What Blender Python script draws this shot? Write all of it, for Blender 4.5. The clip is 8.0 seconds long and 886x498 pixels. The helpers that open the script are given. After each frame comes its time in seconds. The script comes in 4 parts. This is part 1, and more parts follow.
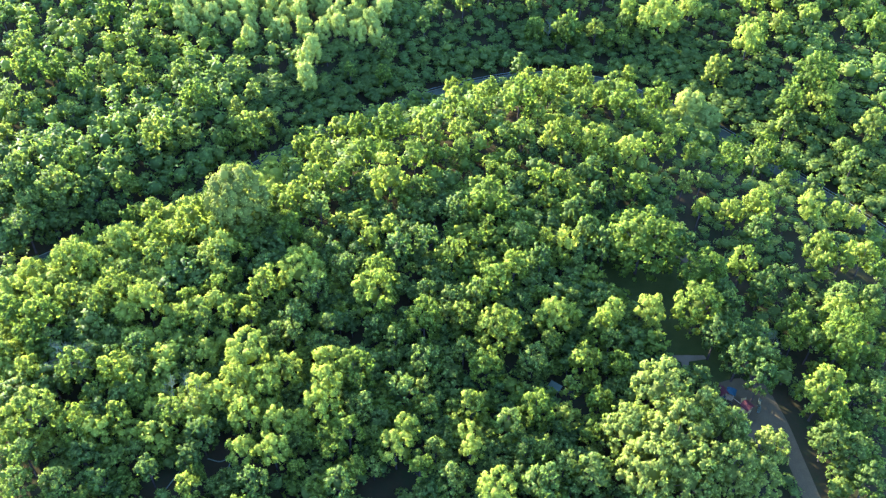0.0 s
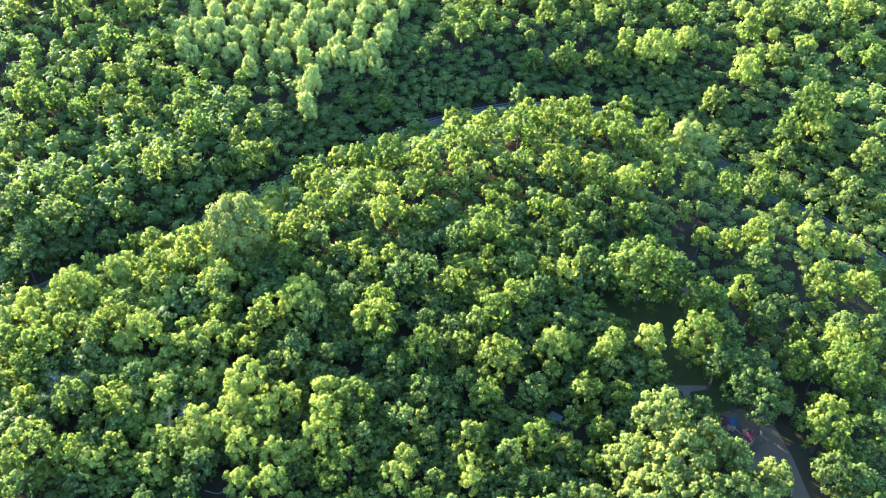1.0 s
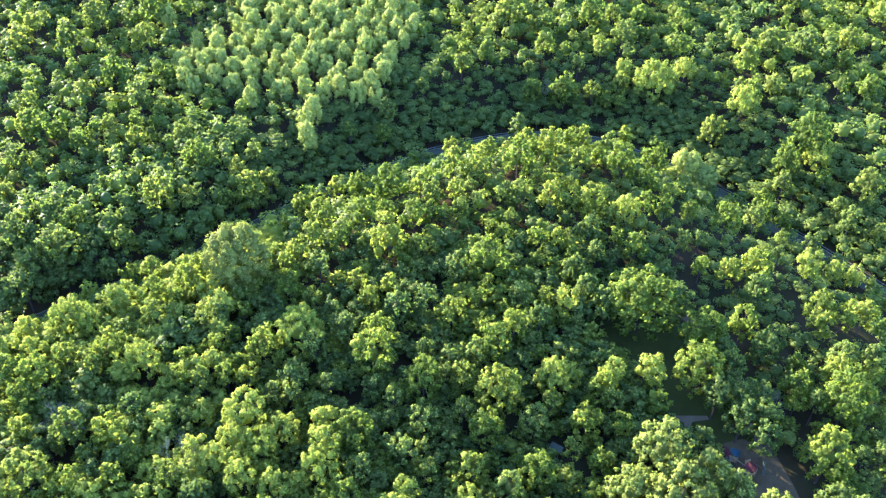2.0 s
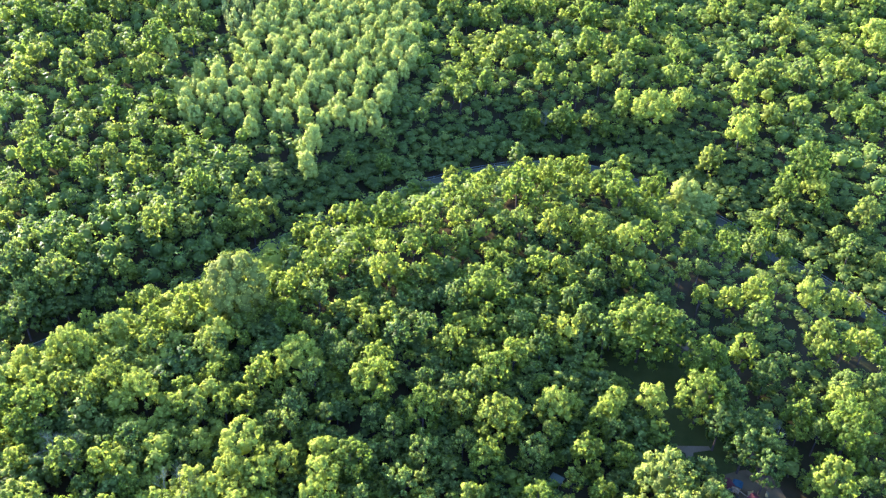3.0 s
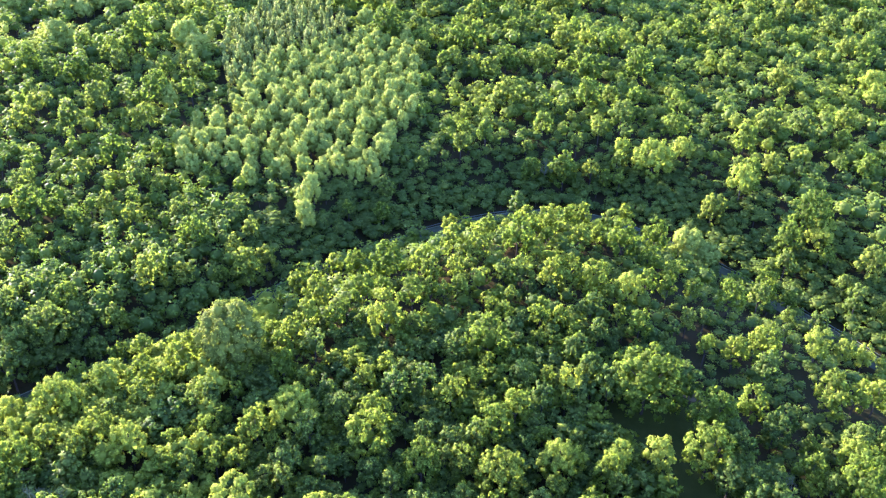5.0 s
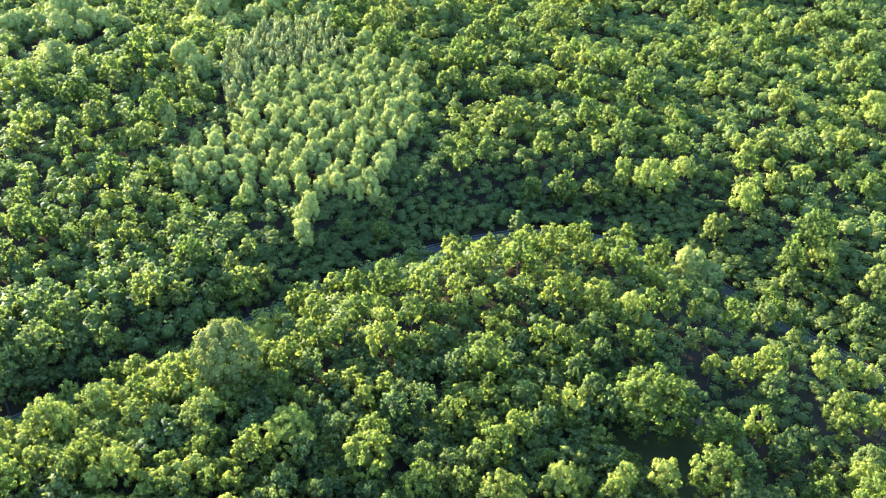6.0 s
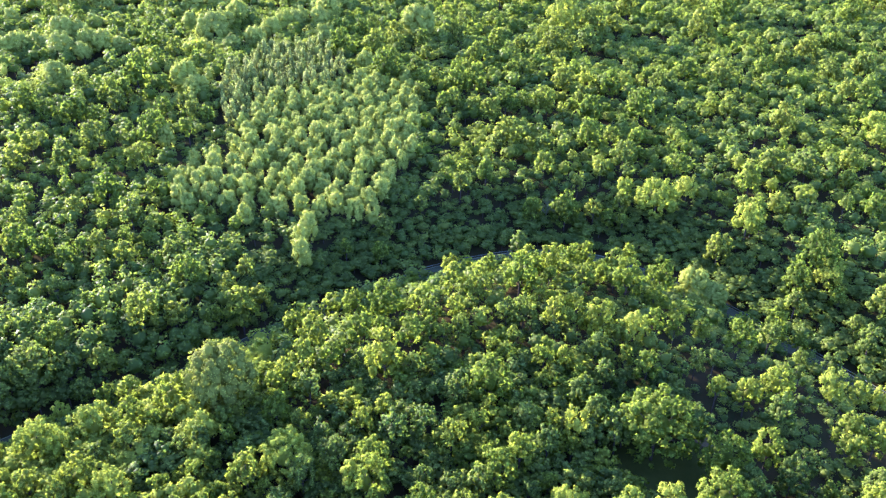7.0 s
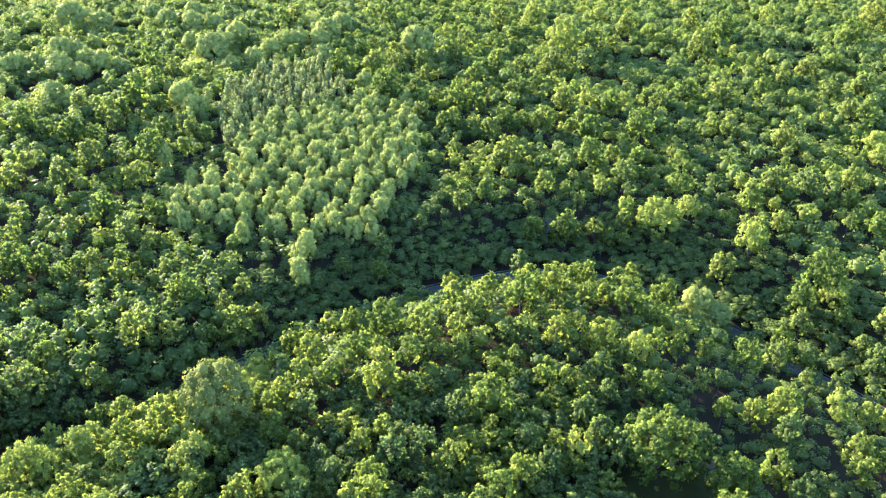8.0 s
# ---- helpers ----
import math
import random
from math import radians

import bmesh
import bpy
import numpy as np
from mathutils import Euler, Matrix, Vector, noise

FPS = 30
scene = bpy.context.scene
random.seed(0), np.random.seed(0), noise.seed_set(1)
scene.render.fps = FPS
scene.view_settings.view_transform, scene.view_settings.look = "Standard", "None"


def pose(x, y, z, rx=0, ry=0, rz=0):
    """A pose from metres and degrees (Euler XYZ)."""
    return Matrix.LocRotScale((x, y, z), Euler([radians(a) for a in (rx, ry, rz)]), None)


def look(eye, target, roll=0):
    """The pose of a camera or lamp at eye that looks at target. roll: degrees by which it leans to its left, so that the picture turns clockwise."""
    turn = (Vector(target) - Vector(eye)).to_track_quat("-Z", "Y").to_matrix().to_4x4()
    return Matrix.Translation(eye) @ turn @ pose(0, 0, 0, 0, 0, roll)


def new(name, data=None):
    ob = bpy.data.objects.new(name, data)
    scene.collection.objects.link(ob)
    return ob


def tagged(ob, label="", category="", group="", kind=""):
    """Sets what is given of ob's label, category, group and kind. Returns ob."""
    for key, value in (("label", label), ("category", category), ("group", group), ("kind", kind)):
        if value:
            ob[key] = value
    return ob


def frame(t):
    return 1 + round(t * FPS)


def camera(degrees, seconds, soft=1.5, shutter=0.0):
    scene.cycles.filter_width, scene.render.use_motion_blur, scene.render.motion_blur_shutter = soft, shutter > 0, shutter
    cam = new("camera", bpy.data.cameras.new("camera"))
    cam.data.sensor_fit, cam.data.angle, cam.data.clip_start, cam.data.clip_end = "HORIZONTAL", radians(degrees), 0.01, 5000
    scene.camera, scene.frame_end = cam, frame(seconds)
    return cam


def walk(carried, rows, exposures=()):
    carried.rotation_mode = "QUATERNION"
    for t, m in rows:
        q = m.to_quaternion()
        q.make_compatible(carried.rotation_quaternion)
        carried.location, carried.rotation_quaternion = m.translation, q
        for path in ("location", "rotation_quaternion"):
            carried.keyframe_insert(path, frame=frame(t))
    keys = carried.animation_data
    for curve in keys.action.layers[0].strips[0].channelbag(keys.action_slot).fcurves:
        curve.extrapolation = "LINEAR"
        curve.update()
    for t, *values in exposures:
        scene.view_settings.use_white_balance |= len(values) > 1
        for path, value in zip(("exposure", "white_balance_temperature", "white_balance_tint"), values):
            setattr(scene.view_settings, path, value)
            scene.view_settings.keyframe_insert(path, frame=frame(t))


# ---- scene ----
cam = camera(56.55, 8.0, soft=1.3)
PATH = [
    (0.0, (0.00, 0.00, 139.00), (0.00, 109.07, 36.03), 1.19),
    (0.5, (-0.07, 0.06, 139.01), (-0.04, 110.96, 38.00), 1.20),
    (1.0, (-0.14, 0.16, 139.03), (-0.09, 112.79, 39.94), 1.21),
    (1.5, (-0.21, 0.26, 139.04), (-0.13, 114.59, 41.93), 1.23),
    (3.0, (-0.33, 0.45, 138.91), (-0.22, 119.71, 47.92), 1.26),
    (3.5, (-0.32, 0.55, 138.73), (-0.22, 121.42, 49.92), 1.26),
    (4.0, (-0.30, 0.98, 138.16), (-0.21, 123.34, 51.40), 1.27),
    (4.5, (-0.37, 1.95, 136.88), (-0.26, 125.62, 51.98), 1.29),
    (6.0, (-0.58, 4.81, 132.83), (-0.44, 132.05, 53.39), 1.33),
    (6.5, (-0.66, 5.82, 131.46), (-0.51, 134.20, 53.88), 1.34),
    (7.0, (-0.72, 6.84, 130.10), (-0.57, 136.35, 54.43), 1.34),
    (7.5, (-0.78, 7.87, 128.74), (-0.63, 138.45, 54.92), 1.34),
    (8.0, (-0.83, 8.87, 127.38), (-0.68, 140.49, 55.44), 1.34),
]
EXPOSURES = [(0.0, 3.60, 4830, 42), (1.0, 3.53, 4850, 47), (3.0, 3.41, 4930, 53), (6.0, 3.27, 4960, 56), (8.0, 3.15, 4940, 58)]
walk(cam, [(t, look(eye, aim, roll)) for t, eye, aim, roll in PATH], EXPOSURES)

# ---- light: a low sun ahead and to the left, under a clear sky ----
SUN_TURN = 46.0       # degrees to the left of straight ahead
SUN_HEIGHT = 12.2
world = bpy.data.worlds.new("world")
scene.world = world
world.use_nodes = True
sky = world.node_tree.nodes.new("ShaderNodeTexSky")
sky.sky_type, sky.sun_disc = "NISHITA", False
sky.ozone_density, sky.dust_density = 3.0, 0.4
sky.sun_elevation, sky.sun_rotation = radians(SUN_HEIGHT), radians(-SUN_TURN)
back = world.node_tree.nodes["Background"]
back.inputs["Strength"].default_value = 0.17
world.node_tree.links.new(sky.outputs["Color"], back.inputs["Color"])
sun = new("sun", bpy.data.lights.new("sun", "SUN"))
sun.data.energy, sun.data.angle, sun.data.color = 5.0, radians(0.5), (1.0, 0.90, 0.47)
a, h = radians(SUN_TURN), radians(SUN_HEIGHT)
to_sun = Vector((-math.sin(a) * math.cos(h), math.cos(a) * math.cos(h), math.sin(h)))
sun.matrix_world = look(Vector((0, 0, 300)) + to_sun * 400, (0, 0, 300))


# ---- materials ----
def material(name):
    m = bpy.data.materials.new(name)
    m.use_nodes = True
    tree = m.node_tree
    return m, tree, tree.nodes["Principled BSDF"]


def node(tree, kind, **values):
    n = tree.nodes.new(kind)
    for key, value in values.items():
        n.inputs[key.replace("_", " ")].default_value = value
    return n


def ramp(tree, source, stops):
    r = tree.nodes.new("ShaderNodeValToRGB")
    while len(r.color_ramp.elements) < len(stops):
        r.color_ramp.elements.new(0.5)
    for e, (place, colour) in zip(r.color_ramp.elements, stops):
        e.position, e.color = place, (*colour, 1)
    tree.links.new(source, r.inputs[0])
    return r.outputs["Color"]


def leaf_material(name, stops, glow, share=0.42, rough=0.6, spread=(0.45, 1.65), shine=0.02):
    """Foliage: a hue for each tree, a tone for each sprig, with inner shade painted as a darker tone, and light that
    shines through the leaves.
    """
    m, tree, bsdf = material(name)
    info = tree.nodes.new("ShaderNodeObjectInfo")
    tone = tree.nodes.new("ShaderNodeAttribute")
    tone.attribute_name = "tone"
    add = tree.nodes.new("ShaderNodeMath")
    add.operation = "ADD"
    tree.links.new(info.outputs["Random"], add.inputs[0])
    tree.links.new(tone.outputs["Fac"], add.inputs[1])
    fract = tree.nodes.new("ShaderNodeMath")
    fract.operation = "FRACT"
    tree.links.new(add.outputs[0], fract.inputs[0])
    hue = ramp(tree, fract.outputs[0], stops)
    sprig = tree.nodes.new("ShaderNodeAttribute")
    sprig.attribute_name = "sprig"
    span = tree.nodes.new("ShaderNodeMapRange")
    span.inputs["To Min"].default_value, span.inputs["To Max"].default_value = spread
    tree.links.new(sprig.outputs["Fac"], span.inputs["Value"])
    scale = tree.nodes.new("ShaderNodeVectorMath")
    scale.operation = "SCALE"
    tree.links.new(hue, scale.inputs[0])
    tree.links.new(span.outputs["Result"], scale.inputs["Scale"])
    tree.links.new(scale.outputs[0], bsdf.inputs["Base Color"])
    bsdf.inputs["Roughness"].default_value = rough
    bsdf.inputs["Specular IOR Level"].default_value = shine
    through_leaf = tree.nodes.new("ShaderNodeBsdfTranslucent")
    tint = tree.nodes.new("ShaderNodeVectorMath")
    tint.operation = "MULTIPLY"
    tint.inputs[1].default_value = glow
    tree.links.new(scale.outputs[0], tint.inputs[0])
    tree.links.new(tint.outputs[0], through_leaf.inputs["Color"])
    mix = node(tree, "ShaderNodeMixShader", Fac=share)
    tree.links.new(bsdf.outputs[0], mix.inputs[1])
    tree.links.new(through_leaf.outputs[0], mix.inputs[2])
    tree.links.new(mix.outputs[0], tree.nodes["Material Output"].inputs["Surface"])
    return m


def mottled(name, size, stops, rough=0.9, bump=0.0, fine=8.0):
    """A surface in tones that vary at two sizes, with a fine relief."""
    m, tree, bsdf = material(name)
    where = tree.nodes.new("ShaderNodeTexCoord")
    big = node(tree, "ShaderNodeTexNoise", Scale=1.0 / size, Detail=6.0, Roughness=0.65)
    small = node(tree, "ShaderNodeTexNoise", Scale=fine / size, Detail=4.0)
    for n in (big, small):
        tree.links.new(where.outputs["Object"], n.inputs["Vector"])
    blend = node(tree, "ShaderNodeMix", Factor=0.35)
    tree.links.new(big.outputs["Fac"], blend.inputs["A"])
    tree.links.new(small.outputs["Fac"], blend.inputs["B"])
    tree.links.new(ramp(tree, blend.outputs["Result"], stops), bsdf.inputs["Base Color"])
    bsdf.inputs["Roughness"].default_value = rough
    bsdf.inputs["Specular IOR Level"].default_value = 0.5 if rough < 0.6 else 0.08 if rough < 0.89 else 0.0
    if bump:
        relief = node(tree, "ShaderNodeBump", Strength=0.6, Distance=bump)
        tree.links.new(small.outputs["Fac"], relief.inputs["Height"])
        tree.links.new(relief.outputs[0], bsdf.inputs["Normal"])
    return m


LEAF = leaf_material("leaf_yellow_green", [(0.0, (0.114, 0.161, 0.020)), (0.35, (0.157, 0.207, 0.025)), (0.7, (0.199, 0.238, 0.027)), (1.0, (0.139, 0.186, 0.030))], (1.75, 1.8, 0.5), 0.56, spread=(0.55, 1.45))
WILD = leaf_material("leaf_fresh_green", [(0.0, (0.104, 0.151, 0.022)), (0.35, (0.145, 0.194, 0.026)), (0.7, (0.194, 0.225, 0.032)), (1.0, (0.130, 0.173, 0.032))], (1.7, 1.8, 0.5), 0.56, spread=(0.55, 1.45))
GLOSS = leaf_material("leaf_glossy_green", [(0.0, (0.100, 0.150, 0.026)), (0.5, (0.138, 0.186, 0.029)), (1.0, (0.188, 0.228, 0.032))], (1.55, 1.7, 0.6), 0.48, 0.55, (0.5, 1.55), 0.05)
PALE = leaf_material("leaf_pale_green", [(0.0, (0.260, 0.306, 0.050)), (0.5, (0.302, 0.340, 0.054)), (1.0, (0.288, 0.334, 0.047))], (1.4, 1.45, 0.9), 0.5, 0.65, (0.7, 1.3))
SALLOW = leaf_material("leaf_grey_green", [(0.0, (0.192, 0.232, 0.036)), (0.5, (0.216, 0.254, 0.039)), (1.0, (0.204, 0.248, 0.035))], (1.4, 1.4, 0.6), 0.5, 0.65, (0.55, 1.45))
SOFT = leaf_material("leaf_soft_yellow_green", [(0.0, (0.222, 0.270, 0.032)), (0.5, (0.264, 0.306, 0.035)), (1.0, (0.244, 0.298, 0.033))], (1.5, 1.55, 0.5), 0.5, 0.65, (0.7, 1.3))
DEEP = leaf_material("leaf_deep_green", [(0.0, (0.090, 0.133, 0.026)), (0.5, (0.112, 0.156, 0.029)), (1.0, (0.138, 0.180, 0.030))], (1.6, 1.7, 0.5), 0.52, spread=(0.55, 1.45))
LUSH = leaf_material("leaf_lush_green", [(0.0, (0.178, 0.216, 0.035)), (0.5, (0.206, 0.240, 0.038)), (1.0, (0.162, 0.205, 0.033))], (1.5, 1.6, 0.6), 0.5, 0.6, (0.55, 1.5))
DUSKY = leaf_material("leaf_dusky_green", [(0.0, (0.246, 0.284, 0.060)), (0.5, (0.296, 0.321, 0.067)), (1.0, (0.280, 0.330, 0.060))], (1.35, 1.45, 1.0), 0.46, 0.6, (0.5, 1.6))
BARK = mottled("bark", 0.6, [(0.3, (0.040, 0.032, 0.021)), (0.7, (0.095, 0.076, 0.052))], bump=0.02)
DRY = mottled("dry_wood", 0.5, [(0.3, (0.095, 0.101, 0.043)), (0.7, (0.173, 0.189, 0.083))], bump=0.01)
SOIL = mottled("forest_floor", 9.0, [(0.36, (0.040, 0.027, 0.011)), (0.5, (0.031, 0.027, 0.010)), (0.64, (0.023, 0.030, 0.009))], bump=0.08, fine=14.0)
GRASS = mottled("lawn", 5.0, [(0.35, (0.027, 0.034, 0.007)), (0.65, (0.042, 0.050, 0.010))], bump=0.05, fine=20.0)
ASPHALT = mottled("asphalt", 6.0, [(0.35, (0.038, 0.043, 0.018)), (0.65, (0.056, 0.063, 0.027))], 0.85, 0.01, 30.0)
EARTH = mottled("trodden_earth", 5.0, [(0.35, (0.066, 0.051, 0.021)), (0.65, (0.097, 0.075, 0.030))], 0.95, 0.02, 20.0)
PAVING = mottled("pale_paving", 3.0, [(0.35, (0.096, 0.076, 0.034)), (0.65, (0.138, 0.112, 0.052))], 0.9, 0.01, 20.0)
CONCRETE = mottled("kerb_concrete", 2.0, [(0.35, (0.100, 0.113, 0.061)), (0.65, (0.160, 0.176, 0.092))], 0.85, 0.01)


# ---- building blocks ----
def part(name, data, skin, parent, label=""):
    """Links a mesh, or a bmesh, as one object under a thing or a part."""
    if isinstance(data, bmesh.types.BMesh):
        me = bpy.data.meshes.new(name)
        data.to_mesh(me)
        data.free()
        data = me
    if skin and not data.materials:
        data.materials.append(skin)
    ob = new(name, data)
    ob.parent = parent
    return tagged(ob, label) if label else ob


def leaf_mesh(name, faces, skin, tones=None, sprigs=None, normals=None):
    """A mesh from an array of three-cornered faces (n, 3, 3), with the tone of its tree and of its sprig for each face."""
    n = len(faces)
    me = bpy.data.meshes.new(name)
    me.vertices.add(3 * n)
    me.vertices.foreach_set("co", np.ascontiguousarray(faces, np.float32).ravel())
    me.loops.add(3 * n)
    me.loops.foreach_set("vertex_index", np.arange(3 * n, dtype=np.int32))
    me.polygons.add(n)
    me.polygons.foreach_set("loop_start", np.arange(0, 3 * n, 3, dtype=np.int32))
    if tones is not None:
        me.attributes.new("tone", "FLOAT", "FACE").data.foreach_set("value", np.ascontiguousarray(tones, np.float32))
    if sprigs is not None:
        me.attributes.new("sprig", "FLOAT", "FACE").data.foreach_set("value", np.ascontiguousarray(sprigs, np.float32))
    me.update(calc_edges=True)
    if normals is not None:
        me.attributes.new("custom_normal", "FLOAT_VECTOR", "POINT").data.foreach_set("vector", np.ascontiguousarray(normals, np.float32).ravel())
    me.materials.append(skin)
    return me


def halves(quads):
    """Four-cornered faces cut into three-cornered ones."""
    quads = np.asarray(quads, float).reshape(-1, 4, 3)
    return np.concatenate([quads[:, (0, 1, 2)], quads[:, (0, 2, 3)]])


def unit(v):
    return v / np.maximum(np.linalg.norm(v, axis=-1, keepdims=True), 1e-9)


def ball(level):
    """The corners and faces of a ball of triangles."""
    bm = bmesh.new()
    bmesh.ops.create_icosphere(bm, subdivisions=level, radius=1.0)
    corners = np.array([v.co[:] for v in bm.verts])
    faces = np.array([[v.index for v in f.verts] for f in bm.faces])
    bm.free()
    return corners, faces


BALLS = {1: ball(1), 2: ball(2)}


def crown_faces(rng, width, height, crown, lobes, lobe_size, sprigs, leaf, leaves=2, plume=0.0, ragged=0.0, loose=0.5, knots=True, full=0.7):
    """A crown of rounded lobes, each a knot of foliage covered with sprigs. plume: how far the lobes are drawn upwards."""
    r, half = width / 2, crown / 2
    shape = np.array([r, r, half])
    # lobes spread evenly over the upper part of the crown
    k = np.arange(lobes) + 0.5
    up = 1.0 - 1.62 * k / lobes
    turn = k * 2.39996 + rng.uniform(0, math.tau)
    flat = np.sqrt(1 - np.where(up > 0, up, 0.6 * up) ** 2)
    way = unit(np.stack([flat * np.cos(turn), flat * np.sin(turn), up], 1) + rng.normal(size=(lobes, 3)) * 0.17)
    size = lobe_size * rng.uniform(0.66, 1.36, lobes)
    out = rng.uniform(0.78, 1.16 + 0.45 * ragged, lobes)
    centre = way * out[:, None] * np.maximum(shape - 0.8 * size[:, None], 0.12)
    stretch = np.array([1.0, 1.0, 1.0 + plume])
    outward = unit(centre + (0, 0, 0.3 * r))
    swell = unit(centre / shape ** 2)
    # the foliage within, which closes the crown; its low tones paint shade between the lobes
    corners, cells = BALLS[1]
    lump = centre[:, None] + corners[None] * size[:, None, None] * stretch * (full + rng.normal(size=(lobes, len(corners), 1)) * 0.12)
    lean = unit(corners[None] * 0.72 + swell[:, None] * 0.28 + (0, 0, 0.06))
    faces, normals = lump[:, cells].reshape(-1, 3, 3), lean[:, cells].reshape(-1, 3, 3)
    facing = np.einsum("ni,li->ln", corners[cells].mean(1), outward).ravel()
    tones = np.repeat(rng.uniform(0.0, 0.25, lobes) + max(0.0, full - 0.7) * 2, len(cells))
    keep = (facing > -0.4) & knots
    faces, normals, tones = [faces[keep]], [normals[keep]], [tones[keep]]
    corners, cells = BALLS[2 if width > 8 else 1]
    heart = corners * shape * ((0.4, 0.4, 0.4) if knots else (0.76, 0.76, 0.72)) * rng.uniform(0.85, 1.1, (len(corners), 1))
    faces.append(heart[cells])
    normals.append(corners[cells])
    # the heart gets the lowest tone, as painted shade deep in the crown
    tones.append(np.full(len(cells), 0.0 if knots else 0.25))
    # sprigs on the outer side of the lobes
    pick = rng.choice(lobes, sprigs * 2, p=size ** 2 / (size ** 2).sum())
    aim = unit(rng.normal(size=(sprigs * 2, 3)) + outward[pick] * 1.25)
    spot = centre[pick] + aim * size[pick, None] * rng.uniform(0.8, 1.1, (sprigs * 2, 1)) * stretch
    gap = np.linalg.norm((spot[:, None] - centre[None]) / stretch, axis=2) / size[None]
    gap[np.arange(len(pick)), pick] = 9.0
    keep = np.flatnonzero(gap.min(axis=1) > 0.8)[:sprigs]
    spot, aim, pick = spot[keep], aim[keep], pick[keep]
    n = len(spot)
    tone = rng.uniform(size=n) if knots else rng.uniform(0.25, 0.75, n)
    firm = 0.22 if knots else 0.16
    soft = unit(aim * 0.7 + swell[pick] * 0.3)
    for k in range(leaves):
        # the leaves of a sprig spread out from one spot
        face = unit(aim + rng.normal(size=(n, 3)) * loose)
        along = unit(np.cross(face, rng.normal(size=(n, 3))) + aim * rng.uniform(0.0, 0.55, (n, 1)) + (0, 0, 0.7 * plume))
        side = unit(np.cross(along, face))
        length = leaf * rng.uniform(0.7, 1.3, (n, 1))
        broad = length * rng.uniform(0.32, 0.5, (n, 1))
        root = spot - along * length * 0.25
        faces.append(np.stack([root - side * broad, root + side * broad, spot + along * length * 0.9], 1))
        normals.append(np.repeat(unit(face * firm + soft * (1 - firm))[:, None], 3, axis=1))
        tones.append(tone)
    faces = np.concatenate(faces)
    faces[..., 2] += height - half
    return faces, np.concatenate(tones), np.concatenate(normals)


def branch(bm, a, b, ra, rb, sides=6):
    """A tapered limb from a to b."""
    a, b = Vector(a), Vector(b)
    turn = (b - a).to_track_quat("Z", "Y").to_matrix()
    rings = []
    for place, radius in ((a, ra), (b, rb)):
        rings.append([bm.verts.new(place + turn @ Vector((math.cos(k * math.tau / sides) * radius, math.sin(k * math.tau / sides) * radius, 0))) for k in range(sides)])
    for k in range(sides):
        bm.faces.new((rings[0][k], rings[0][(k + 1) % sides], rings[1][(k + 1) % sides], rings[1][k]))
    bm.faces.new(rings[1])


def trunk_mesh(rng, width, height, girth):
    bm = bmesh.new()
    lean = rng.uniform(-0.03, 0.03, 2) * height
    fork = Vector((lean[0], lean[1], height * 0.42))
    branch(bm, (0, 0, -0.3), fork, girth, girth * 0.68, 7)
    branch(bm, fork, (lean[0] * 1.6, lean[1] * 1.6, height * 0.85), girth * 0.66, girth * 0.2, 6)
    for k in range(5):
        turn = math.tau * (k + rng.uniform(0, 0.6)) / 5
        low = fork * rng.uniform(0.8, 1.0) + Vector((0, 0, rng.uniform(0, 0.15) * height))
        branch(bm, low, low + Vector((math.cos(turn) * width * 0.33, math.sin(turn) * width * 0.33, height * rng.uniform(0.12, 0.3))), girth * 0.42, girth * 0.12, 5)
    me = bpy.data.meshes.new("trunk")
    bm.to_mesh(me)
    bm.free()
    me.materials.append(BARK)
    return me


def tall(width):
    return 4.4 + 1.02 * width


# kinds of crown: lobe size, leaf length, plume, ragged, looseness, skin
KINDS = {
    "broadleaf": (1.0, 1.0, 0.0, 0.3, 0.42, LEAF),
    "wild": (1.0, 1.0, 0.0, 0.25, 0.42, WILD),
    "green": (1.02, 1.0, 0.0, 0.25, 0.42, DEEP),
    "glossy": (0.95, 0.85, 0.0, 0.25, 0.6, GLOSS),
    "willow": (1.2, 0.6, 0.4, 0.0, 0.35, PALE),
    "sallow": (1.3, 0.55, 0.1, 0.0, 0.5, SALLOW),
    "soft": (0.95, 0.68, 0.25, 0.25, 0.5, SOFT),
    "lush": (0.95, 0.95, 0.0, 0.2, 0.5, LUSH),
    "slender": (0.9, 0.7, 1.2, 0.0, 0.45, DUSKY),
}
SIZES = (3.6, 5.2, 7.4, 10.5, 15.0)
ORDER = list(KINDS)


def size_class(width):
    return min(range(len(SIZES)), key=lambda k: abs(math.log(width / SIZES[k])))


MADE = {}


